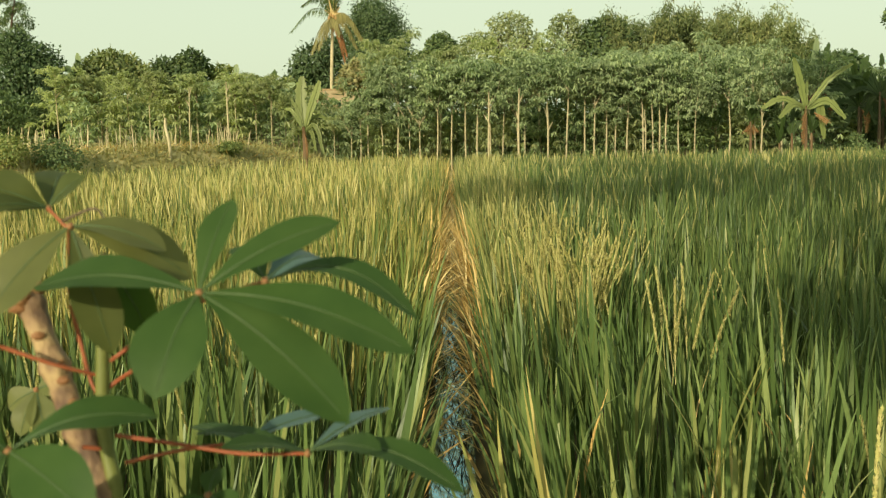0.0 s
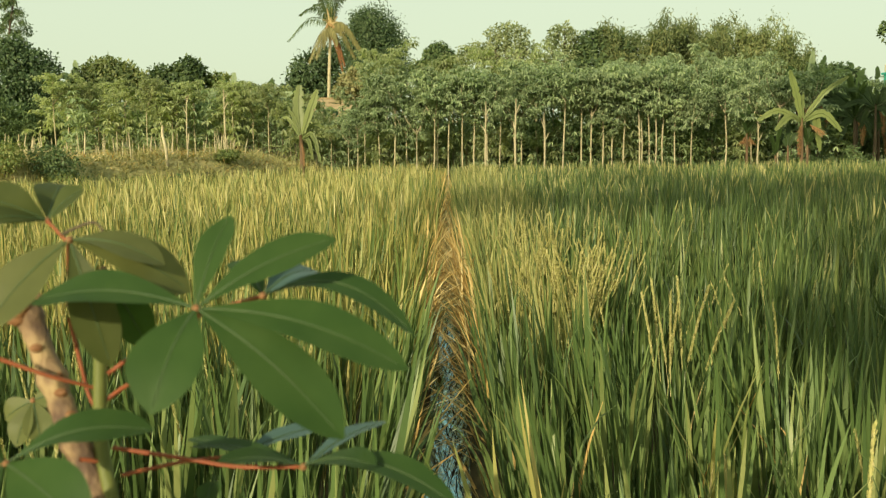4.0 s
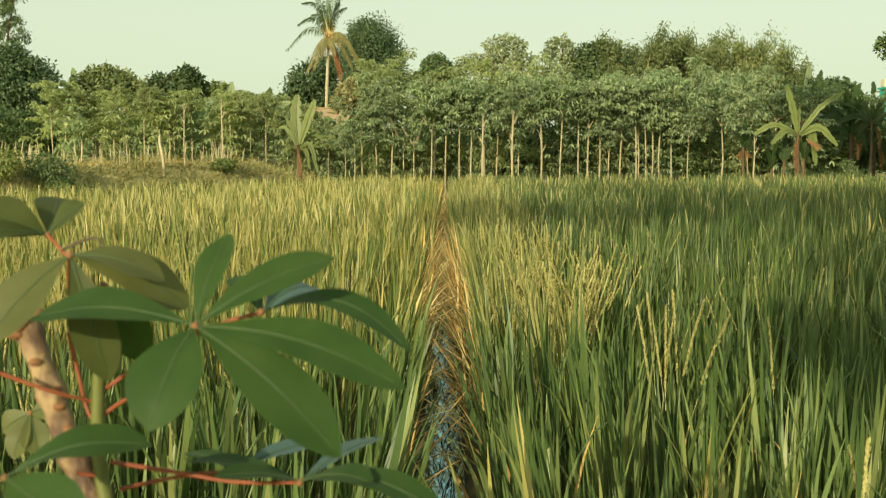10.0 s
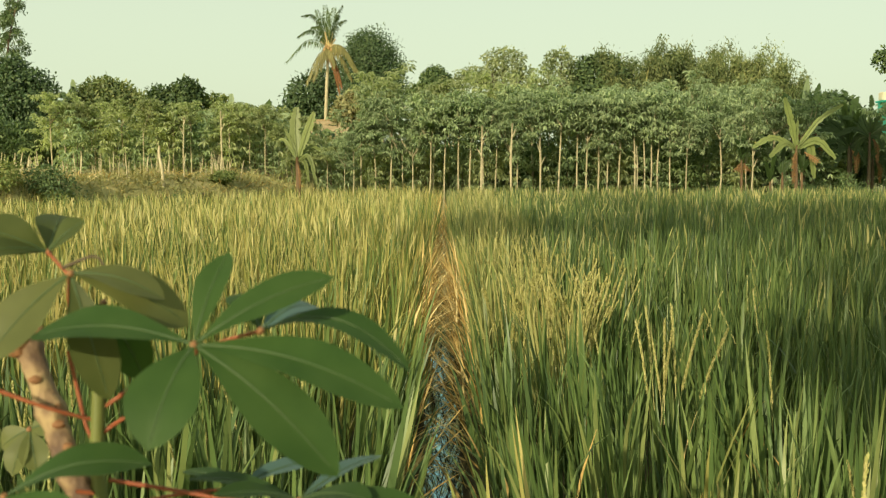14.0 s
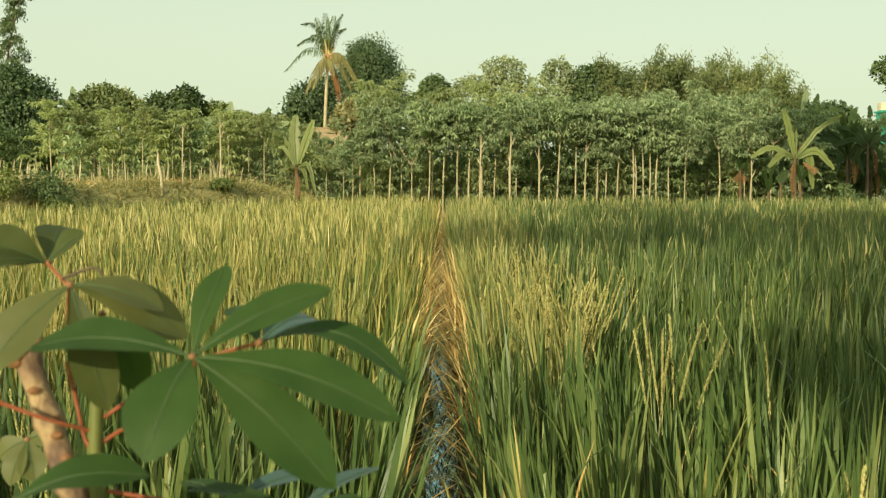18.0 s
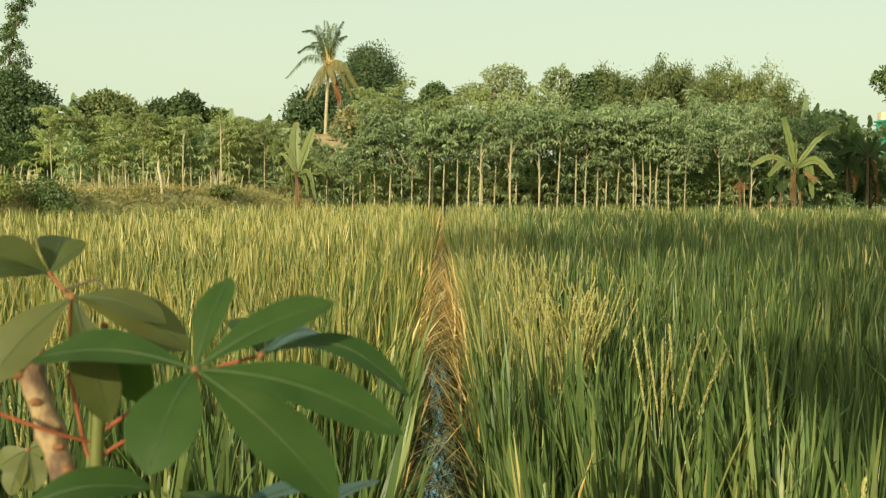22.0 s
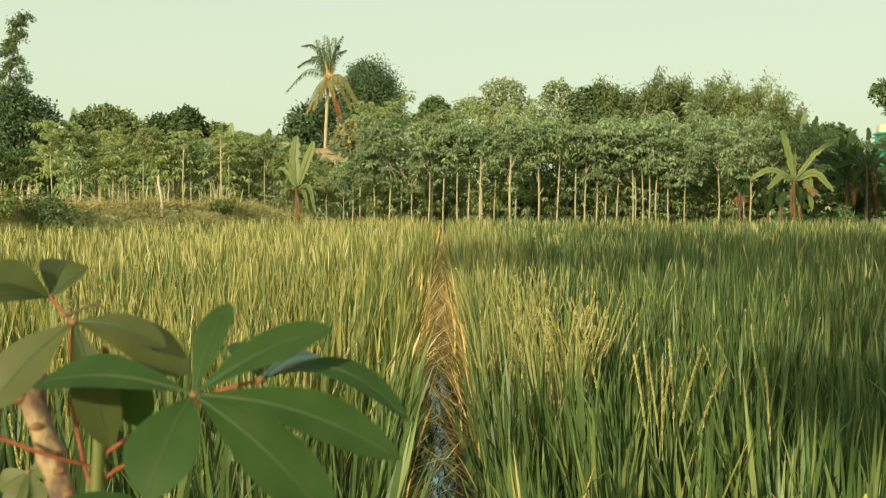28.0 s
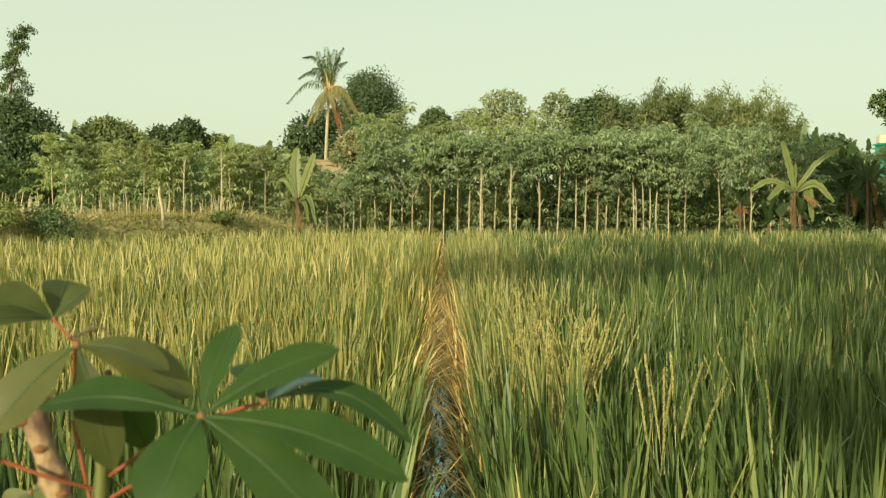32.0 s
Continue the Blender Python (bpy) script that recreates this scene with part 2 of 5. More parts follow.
def ribbons(rng, root, az, length, width, lean, curve, segs, twist=0.0, blunt=0.06):
    """Long tapering blades: roots, headings, and how they lean and bend over."""
    n = len(root)
    s = np.linspace(0, 1, segs + 1)
    ang = lean[:, None] + curve[:, None] * s[None, :] ** 2
    mid = (ang[:, 1:] + ang[:, :-1]) / 2
    step = (length / segs)[:, None]
    out = np.concatenate([np.zeros((n, 1)), np.cumsum(np.sin(mid) * step, 1)], 1)
    up = np.concatenate([np.zeros((n, 1)), np.cumsum(np.cos(mid) * step, 1)], 1)
    ca, sa = np.cos(az)[:, None], np.sin(az)[:, None]
    c = np.stack([root[:, 0, None] + out * ca, root[:, 1, None] + out * sa, root[:, 2, None] + up], -1)
    prof = np.clip(np.minimum(0.6 + 1.4 * s, 1.0) * (1 - s ** 1.6) ** 0.8, blunt, 1)
    turn = az[:, None] + np.pi / 2 + twist * (s[None, :] - 0.3) * rng.uniform(-1, 1, n)[:, None]
    side = np.stack([np.cos(turn), np.sin(turn), np.zeros_like(turn)], -1)
    half = (width[:, None] * prof[None, :] / 2)[..., None]
    v = np.stack([c - side * half, c + side * half], 2).reshape(n, -1, 3)
    k = 2 * (segs + 1)
    base = np.array([[2 * i, 2 * i + 1, 2 * i + 3, 2 * i + 2] for i in range(segs)])
    f = (np.arange(n)[:, None, None] * k + base[None]).reshape(-1, 4)
    return v.reshape(-1, 3), f


def joined(chunks):
    vs, fs, off = [], [], 0
    for v, f in chunks:
        vs.append(v)
        fs.append(f + off)
        off += len(v)
    return np.concatenate(vs), np.concatenate(fs)


def scattered(rng, kinds, spots, turn, size, shear=None):
    """Sets the small meshes of kinds down at spots, each turned and sized."""
    out = []
    pick = rng.integers(0, len(kinds), len(spots))
    for k, (v, f) in enumerate(kinds):
        sel = np.nonzero(pick == k)[0]
        if not len(sel):
            continue
        ca, sa, z = np.cos(turn[sel])[:, None], np.sin(turn[sel])[:, None], size[sel][:, None]
        w = np.stack([v[None, :, 0] * ca - v[None, :, 1] * sa, v[None, :, 0] * sa + v[None, :, 1] * ca, np.repeat(v[None, :, 2], len(sel), 0)], -1) * z[..., None]
        if shear is not None:
            w[..., 0] += w[..., 2] * shear[sel][:, None]
        w += spots[sel][:, None, :]
        g = (np.arange(len(sel))[:, None, None] * len(v) + f[None]).reshape(-1, f.shape[1])
        out.append((w.reshape(-1, 3), g))
    return joined(out)


def tube(points, radii, sides=8, close=True):
    """A tapering tube along points."""
    pts = [Vector(p) for p in points]
    vs, fs = [], []
    for i, p in enumerate(pts):
        d = (pts[min(i + 1, len(pts) - 1)] - pts[max(i - 1, 0)]).normalized()
        a = d.cross(Vector((0.31, 0.95, 0.1))).normalized()
        b = d.cross(a)
        for k in range(sides):
            t = 2 * math.pi * k / sides
            vs.append(p + (a * math.cos(t) + b * math.sin(t)) * radii[i])
    for i in range(len(pts) - 1):
        for k in range(sides):
            j = (k + 1) % sides
            fs.append((i * sides + k, i * sides + j, (i + 1) * sides + j, (i + 1) * sides + k))
    if close:
        n = len(vs)
        vs += [pts[0], pts[-1]]
        e = (len(pts) - 1) * sides
        for k in range(0, sides, 2):
            fs.append((n, k, (k + 1) % sides, (k + 2) % sides))
            fs.append((n + 1, e + (k + 2) % sides, e + (k + 1) % sides, e + k))
    return np.array([tuple(v) for v in vs]), np.array(fs)


def smooth_path(points, n):
    """A rounded line through a few points."""
    p = [Vector(q) for q in points]
    p = [p[0] * 2 - p[1]] + p + [p[-1] * 2 - p[-2]]
    out = []
    for k in range(n + 1):
        u = k / n * (len(p) - 3)
        i = min(int(u), len(p) - 4)
        t = u - i
        a, b, c, d = p[i:i + 4]
        out.append(0.5 * (2 * b + (c - a) * t + (2 * a - 5 * b + 4 * c - d) * t * t + (3 * b - a - 3 * c + d) * t ** 3))
    return out


# ---- ground: flooded plot, drain, bank and raised dry land ----
DITCH = -0.012


def field_edge(x):
    """How far the rice reaches at x."""
    return np.where(x < -2, 24.4 + (x + 2) * 1.35, 24.4 + 0 * x)


def ground_height(x, y):
    rise = np.clip((y - field_edge(x) - 0.1) / 2.2, 0, 1)
    rise = rise * rise * (3 - 2 * rise)
    top = 0.45 + 0.75 * np.clip((-x - 2.5) / 2.5, 0, 1) + 0.02 * np.clip(y - 26, 0, 60)
    near = np.clip((1.0 - y) / 0.5, 0, 1) * 0.22
    ditch = -0.16 * np.exp(-((x - DITCH) / 0.095) ** 4) * np.clip((y - 0.9) / 0.3, 0, 1) * np.clip((24.4 - y) / 0.5, 0, 1)
    return 0.03 + rise * top + near + ditch


def build_ground():
    xs = np.unique(np.round(np.concatenate([np.linspace(-600, -40, 15), np.linspace(-40, -9, 45), np.linspace(-9, -0.5, 50), np.linspace(-0.5, 0.6, 56), np.linspace(0.6, 14, 50), np.linspace(14, 40, 30), np.linspace(40, 600, 15)]), 4))
    ys = np.unique(np.round(np.concatenate([np.linspace(-400, -6, 14), np.linspace(-6, 3, 24), np.linspace(3, 34, 150), np.linspace(34, 100, 40), np.linspace(100, 1500, 15)]), 4))
    gx, gy = np.meshgrid(xs, ys)
    gz = ground_height(gx, gy)
    rng = np.random.default_rng(3)
    gz = gz + np.where((np.abs(gx - DITCH) > 0.6) & (gy > 1.2), rng.normal(0, 0.012, gz.shape), 0)
    v = np.stack([gx, gy, gz], -1).reshape(-1, 3)
    r, c = np.meshgrid(np.arange(len(ys) - 1), np.arange(len(xs) - 1), indexing="ij")
    i = (r * len(xs) + c).ravel()
    q = np.stack([i, i + 1, i + 1 + len(xs), i + len(xs)], -1)
    tagged(piece("ground", mesh_from("ground", v, q, SOIL)), "dark wet mud and grassy soil of the paddy and its raised bank", "ground", kind="structure")


build_ground()


def build_water():
    m, n, l, b = material("still_ditch_water")
    # Blue base and specular tint put the sky's reflection into the water colour.
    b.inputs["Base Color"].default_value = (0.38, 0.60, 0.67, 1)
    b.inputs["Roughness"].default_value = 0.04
    b.inputs["Metallic"].default_value = 0.85  # metal factor added to strengthen the sky reflection
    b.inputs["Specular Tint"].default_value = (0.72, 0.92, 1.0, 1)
    noi = n.new("ShaderNodeTexNoise")
    noi.inputs["Scale"].default_value = 24
    bm = n.new("ShaderNodeBump")
    bm.inputs["Strength"].default_value, bm.inputs["Distance"].default_value = 0.04, 0.01
    l.new(noi.outputs["Fac"], bm.inputs["Height"])
    l.new(bm.outputs[0], b.inputs["Normal"])
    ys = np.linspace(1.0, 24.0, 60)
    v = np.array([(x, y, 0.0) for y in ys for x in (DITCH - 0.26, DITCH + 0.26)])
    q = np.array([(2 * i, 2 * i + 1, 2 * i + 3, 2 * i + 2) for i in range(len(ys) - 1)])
    tagged(piece("water", mesh_from("water", v, q, m)), "still ditch water between the rice rows, sky reflection put into its blue", "water", kind="structure")


build_water()


# ---- rice ----
def rice_hill(rng, blades, segs, height, width):
    """Upright culms with pointed leaves that stand off them at all heights."""
    n = max(blades // 4, 3)
    az = rng.uniform(0, 2 * np.pi, n)
    foot = np.stack([np.cos(az), np.sin(az), 0 * az], -1) * rng.uniform(0.008, 0.045, n)[:, None]
    lean = np.abs(rng.normal(0.08, 0.05, n))
    culms = ribbons(rng, foot, az, np.full(n, height * 0.72), np.full(n, width * 0.45), lean, 0.05 + 0 * az, 2, 0.3, 0.5)
    own = rng.integers(0, n, blades)
    up = height * rng.uniform(0.06, 0.63, blades)
    root = foot[own] + np.stack([np.cos(az[own]) * np.tan(lean[own]), np.sin(az[own]) * np.tan(lean[own]), 0 * up + 1], -1) * up[:, None]
    turn = az[own] + rng.normal(0, 1.1, blades)
    length = np.minimum(height * rng.uniform(0.36, 0.58, blades), height * 1.08 - up)
    bend = np.where(rng.random(blades) < 0.10, rng.uniform(0.5, 1.4, blades), rng.uniform(0.0, 0.28, blades))
    leaves = ribbons(rng, root, turn, length, width * rng.uniform(0.65, 1.3, blades), np.abs(rng.normal(0.12, 0.09, blades)), bend, segs, 0.8, 0.03)
    return joined([culms, leaves])


def panicle(rng, height, grains, rough_only=False):
    """A stalk with a slim, slightly nodding head of grain."""
    az, lean = rng.uniform(0, 2 * np.pi), abs(rng.normal(0.06, 0.05))
    one = np.array([az])
    stalk = ribbons(rng, np.zeros((1, 3)), one, np.array([height]), np.array([0.004]), np.array([lean]), np.array([rng.uniform(0.05, 0.55)]), 8, 0, 0.5)
    line = stalk[0].reshape(-1, 2, 3).mean(1)
    stalk = stalk[0][10:], stalk[1][:3]
    if rough_only:
        # far off, the head alone: a slim spindle
        top = line[6:]
        side = rng.normal(0, 1, 3) * [1, 1, 0]
        side /= np.linalg.norm(side)
        half = np.array([0.003, 0.009, 0.002])[:, None]
        return np.stack([top - side * half, top + side * half], 1).reshape(-1, 3), np.array([[0, 1, 3, 2], [2, 3, 5, 4]])
    vs, fs = [], []
    for g in range(grains):
        u = 0.73 + 0.27 * g / grains
        i = min(int(u * 8), 7)
        d = (line[i + 1] - line[i]) / np.linalg.norm(line[i + 1] - line[i])
        a = rng.normal(0, 1, 3)
        a -= d * a.dot(d)
        a /= np.linalg.norm(a)
        p = line[i] + (line[i + 1] - line[i]) * (u * 8 - i) + a * 0.0015
        tip = p + d * 0.014 + a * 0.0042
        w = np.cross(d, a) * 0.0034
        m0 = (p + tip) / 2
        vs += [p, m0 + w, tip, m0 - w]
        fs.append([4 * g, 4 * g + 1, 4 * g + 2, 4 * g + 3])
    return joined([stalk, (np.array(vs), np.array(fs))])


def toward_ditch(rng, x, y):
    """How far plants near the ditch lean over it."""
    d = np.abs(x - DITCH) - 0.28
    return -np.sign(x - DITCH) * 0.15 * np.exp(-np.clip(d, 0, 9) / 0.30) * np.clip(1.35 - y / 14, 0.25, 1) + rng.normal(0, 0.045, len(x))


def rice_spots(rng, side):
    """Hills in jittered rows over one plot, as far as it can be seen."""
    out = []
    for y in np.arange(1.25, 24.4, 0.235):
        for k in range(56):
            x = DITCH + side * (0.33 - 0.08 * min(max((y - 8) / 6, 0), 1) + 0.235 * k)
            if x < -2 and y > 24.4 + (x + 2) * 1.35:
                continue
            out.append((x + rng.normal(0, 0.03), y + rng.normal(0, 0.03), 0.02))
    return np.array(out)


def near_plants(rng, spots, kinds, side):
    """The nearest rice plants one by one, with their grain heads."""
    leaves = [mesh_from("rice_plant", v, f, RICE_GREEN) for v, f in kinds]
    riper = [mesh_from("rice_plant", v, f, RICE_RIPE) for v, f in kinds]
    heads = [mesh_from("panicle", *panicle(rng, 1.02, 110), PANICLE) for _ in range(10)]
    lean = toward_ditch(rng, spots[:, 0], spots[:, 1])
    for k, (x, y, z) in enumerate(spots):
        size = rng.uniform(0.84, 1.08)
        ripe = rng.random() < (0.05 if 0 < x < 0.8 else 0.006)
        ob = piece("rice_plant", (riper if ripe else leaves)[int(rng.integers(0, len(leaves)))])
        ob.matrix_basis = pose(x, y, z, 0, math.degrees(math.atan(lean[k])), 0) @ pose(0, 0, 0, 0, 0, rng.uniform(0, 360))
        ob.scale = (size, size, size)
        tagged(ob, "yellowing rice plant with upright pointed blades" if ripe else "green rice plant with upright pointed blades", "rice plant", "rice plants at the near end of the plots")
        for _ in range(2):
            if abs(x - DITCH) > 0.55 and rng.random() < (0.12 if side > 0 else 0.22):
                h = piece("panicle", heads[int(rng.integers(0, 10))], ob, "straw-yellow grain head")
                h.matrix_basis = pose(rng.normal(0, 0.03), rng.normal(0, 0.03), 0, 0, 0, rng.uniform(0, 360))


def grain_heads(rng, sel, side, ripe, grains):
    """Grain heads over a stretch of a plot, thicker along the drain and far off."""
    out = []
    x, y = sel[:, 0] - DITCH, sel[:, 1]
    edge = np.exp(-np.abs(x) / 0.6) * np.clip((y - 4.0) / 2.5, 0, 1)
    far = np.clip((y - 5) / 10, 0, 1)
    if side > 0:
        chance = ripe + 1.0 * edge + 0.10 * far + 0.45 * np.clip((y - 18) / 6, 0, 1)
    else:
        chance = ripe * np.clip(y / 5.5, 0.35, 1) + 0.15 * far - 0.5 * np.exp(-np.abs(x) / 0.35) * (y < 12)
    for rep in range(3):
        keep = sel[(np.abs(x) > 0.42) & (rng.random(len(sel)) < np.clip(chance, 0, 1))]
        if len(keep):
            kinds = [panicle(rng, 0.97, grains, grains == 0) for _ in range(12)]
            shift = np.stack([rng.normal(0, 0.05, len(keep)), rng.normal(0, 0.05, len(keep)), 0 * keep[:, 0]], -1)
            out.append(scattered(rng, kinds, keep + shift, rng.uniform(0, 6.28, len(keep)), rng.uniform(0.92, 1.10, len(keep)), toward_ditch(rng, keep[:, 0], keep[:, 1])))
    return out


def build_rice(side, name, mat, label, ripe):
    rng = np.random.default_rng(11 + side)
    spots = rice_spots(rng, side)
    y = spots[:, 1]
    chunks, heads, edge_rows = [], [], []
    for lo, hi, blades, segs, w in ((0, 4.2, 30, 6, 0.0200), (4.2, 9, 31, 4, 0.0195), (9, 15, 30, 3, 0.020), (15, 29.9, 22, 2, 0.024), (0, 30, 0, 2, 0.024)):
        kinds = [rice_hill(rng, blades or 22, segs, 0.95, w) for _ in range(14)]
        seen = np.abs(spots[:, 0]) < 0.50 * y + 0.7
        sel = spots[(y >= lo) & (y < hi) & seen] if blades else spots[~seen]
        if hi == 4.2:
            near_plants(rng, sel, kinds, side)
            continue
        plain = sel
        if side > 0 and blades:
            strip = (sel[:, 0] < 0.50 + 0.035 * sel[:, 1] + rng.normal(0, 0.15, len(sel))) & (sel[:, 1] > 5.0 + rng.normal(0, 0.6, len(sel)))
            rows, plain = sel[strip], sel[~strip]
            edge_rows.append(scattered(rng, kinds, rows, rng.uniform(0, 6.28, len(rows)), rng.uniform(0.88, 1.10, len(rows)), toward_ditch(rng, rows[:, 0], rows[:, 1])))
        chunks.append(scattered(rng, kinds, plain, rng.uniform(0, 6.28, len(plain)), rng.uniform(0.82, 1.10, len(plain)), toward_ditch(rng, plain[:, 0], plain[:, 1])))
        if blades:
            heads += grain_heads(rng, sel, side, ripe, 60 if hi < 10 else 0)
    plot = tagged(piece(name, mesh_from(name, *joined(chunks), mat)), label, "rice plants", kind="stuff")
    piece("panicles", mesh_from(name + "_panicles", *joined(heads), PANICLE), plot, "straw-yellow ripening grain heads")["kind"] = "stuff"
    if side > 0:
        # a strip of riper plants along the drain, with heads in bunches
        piece("edge_rows", mesh_from("edge_rows", *joined(edge_rows), RICE_GOLD), plot, "riper yellow-green rows along the ditch")["kind"] = "stuff"
        bunch = np.stack([0.36 + 0.7 * rng.random(15) ** 1.4, rng.uniform(4.4, 8, 15), np.full(15, 0.03)], -1)
        bunch[:5, :2] = [(0.35, 4.9), (0.51, 4.55), (0.57, 4.4), (0.84, 3.58), (0.42, 5.3)]
        spots_b = np.repeat(bunch, 9, 0)
        spots_b = spots_b + np.stack([rng.normal(0, 0.04, len(spots_b)), rng.normal(0, 0.05, len(spots_b)), 0 * spots_b[:, 0]], -1)
        kinds_b = [panicle(rng, 0.97, 150) for _ in range(14)]
        v = scattered(rng, kinds_b, spots_b, rng.uniform(0, 6.28, len(spots_b)), rng.uniform(0.98, 1.14, len(spots_b)), rng.normal(0, 0.03, len(spots_b)))
        piece("grain_bunches", mesh_from("grain_bunches", *v, PANICLE), plot, "bunched straw-yellow grain heads")["kind"] = "stuff"
    inward = np.pi if side > 0 else 0.0
    # a few green tips that hang over the drain
    k = 60
    ys = rng.uniform(1.6, 11, k)
    root = np.stack([DITCH + side * rng.uniform(0.32, 0.46, k), ys, 0 * ys + 0.03], -1)
    v = ribbons(rng, root, inward + rng.normal(0, 0.55, k), rng.uniform(0.6, 0.95, k), rng.uniform(0.010, 0.016, k), rng.uniform(0.02, 0.22, k), rng.uniform(0.0, 0.35, k), 5, 1.0)
    piece("overhanging_blades", mesh_from(name + "_overhang", *v, mat), plot)["kind"] = "stuff"
    # dry lower leaves that cross over the water
    ys = np.concatenate([rng.uniform(3.2, 5.6, 75), rng.uniform(5.6, 10.0, 440), rng.uniform(10.0, 22, 230)])
    k = len(ys)
    root = np.stack([DITCH + side * rng.uniform(0.10, 0.26, k) * (1 - 0.35 * np.clip((ys - 6) / 6, 0, 1)), ys, 0.02 + rng.random(k) ** 0.7 * np.clip(0.30 + ys / 24, 0, 0.58)], -1)
    v = ribbons(rng, root, inward + rng.normal(0, 0.75, k), rng.uniform(0.18, 0.50, k), rng.uniform(0.009, 0.023, k), rng.uniform(0.15, 1.15, k), rng.uniform(0.0, 0.6, k), 5, 1.0)
    if side > 0:
        m = 22
        y2 = rng.uniform(2.2, 7, m)
        extra = np.stack([rng.uniform(0.3, 0.48 * y2), y2, 0.30 + 0 * y2], -1)
        w = ribbons(rng, extra, rng.uniform(0, 6.28, m), rng.uniform(0.35, 0.62, m), rng.uniform(0.012, 0.020, m), rng.uniform(0.05, 0.40, m), rng.uniform(0.0, 0.6, m), 5, 1.0)
        bent = np.array([(1.12, 2.95, 0.30), (1.20, 3.05, 0.28), (1.30, 3.10, 0.32), (1.02, 3.2, 0.3)])
        w2 = ribbons(rng, bent, np.array([2.6, 2.2, 2.9, 0.4]), np.array([0.55, 0.50, 0.46, 0.4]), np.full(4, 0.020), np.array([0.30, 0.25, 0.40, 0.3]), np.array([0.5, 0.7, 0.4, 0.6]), 6, 0.6)
        v = joined([v, w, w2])
    piece("dry_leaves", mesh_from(name + "_dry", *v, STRAW), plot, "tan dry leaves bent over the water")["kind"] = "stuff"
    m = 170
    y3 = rng.uniform(4.4, 9.0, m)
    thin = ribbons(rng, np.stack([DITCH + rng.uniform(-0.14, 0.14, m), y3, -0.02 + 0 * y3], -1), rng.uniform(0, 6.28, m), rng.uniform(0.10, 0.28, m), rng.uniform(0.004, 0.008, m), rng.uniform(0.3, 1.2, m), rng.uniform(0.0, 0.7, m), 3, 0.5)
    piece("stubble", mesh_from(name + "_stubble", *thin, STUBBLE), plot, "thin dark dead stems standing in the water")["kind"] = "stuff"


build_rice(-1, "rice_plot", RICE_RIPE, "dense ripening rice, yellow-green, standing in rows beside the ditch", 0.55)
build_rice(1, "rice_plot", RICE_GREEN, "dense deep green rice with few yellow heads beside the ditch", 0.06)


# ---- cassava trees along the far edge ----
def palmate(rng, centers, size, lobes=6, droop=0.5):
    """Hand-shaped leaves: slim lobes spread round each centre, hanging a little."""
    n = len(centers)
    head = rng.uniform(0, 2 * np.pi, n)
    tilt = rng.normal(droop, 0.35, n)
    vs = []
    for k in range(lobes):
        a = head + 2 * np.pi * (k + rng.uniform(-0.15, 0.15, n)) / lobes
        d = np.stack([np.cos(a), np.sin(a), -np.tan(np.clip(tilt + rng.normal(0, 0.2, n), -0.9, 1.25))], -1)
        d /= np.linalg.norm(d, axis=1)[:, None]
        L = size * rng.uniform(0.7, 1.15, n)[:, None]
        s = np.cross(d, rng.normal(0, 0.35, (n, 3)) + [0, 0, 1])
        s /= np.linalg.norm(s, axis=1)[:, None]
        mid = centers + d * L * 0.55 + [0, 0, 0.02]
        vs.append(np.stack([centers, mid + s * L * 0.15, centers + d * L - [0, 0, 0.02], mid - s * L * 0.15], 1))
    v = np.stack(vs, 1).reshape(-1, 3)
    return v, np.arange(len(v)).reshape(-1, 4)


def cassava_tree(rng, height, fork, leaves, spread, mat=CASSAVA, name="cassava_tree", label="tall cassava tree with a bare pale stem and hand-shaped leaves", low=0):
    t = thing(name, (0, 0, 0), label, "tree", "cassava trees along the field")
    lean = rng.normal(0, 0.025, 2)
    top = Vector((lean[0] * fork, lean[1] * fork, fork))
    mid = top * 0.5 + Vector((rng.normal(0, 0.03), rng.normal(0, 0.03), 0))
    path = smooth_path([(0, 0, 0), mid, top], 7)
    piece("trunk", mesh_from("trunk", *tube(path, np.linspace(0.029, 0.021, 8), 7), TRUNK), t)
    tips = []
    for k in range(int(rng.integers(2, 5))):
        a = rng.uniform(0, 6.28)
        end = top + Vector((math.cos(a) * spread * rng.uniform(0.4, 0.9), math.sin(a) * spread * rng.uniform(0.4, 0.9), (height - fork) * rng.uniform(0.55, 0.95)))
        pts = smooth_path([top - Vector((0, 0, 0.03)), top.lerp(end, 0.5) + Vector((math.cos(a), math.sin(a), -0.3)) * 0.08, end], 5)
        piece("limb", mesh_from("limb", *tube(pts, np.linspace(0.022, 0.009, 6), 5), TRUNK), t)
        tips += [tuple(p) for p in pts[1:]] + [tuple(end)] * 2
    tips = np.array(tips)
    whorls = tips[rng.integers(0, len(tips), 34)] + np.clip(rng.normal(0, 1, (34, 3)), -1.9, 1.9) * [spread * 0.42, spread * 0.42, 0.20]
    c = whorls[rng.integers(0, 34, leaves)] + rng.normal(0, 1, (leaves, 3)) * [0.12, 0.12, 0.07]
    if low:
        a = rng.uniform(0, 6.28, low)
        c = np.concatenate([c, np.stack([np.cos(a) * 0.35, np.sin(a) * 0.35, rng.uniform(0.35, fork, low)], -1)])
    piece("crown", mesh_from("crown", *palmate(rng, c, 0.17), mat, False), t)
    return t


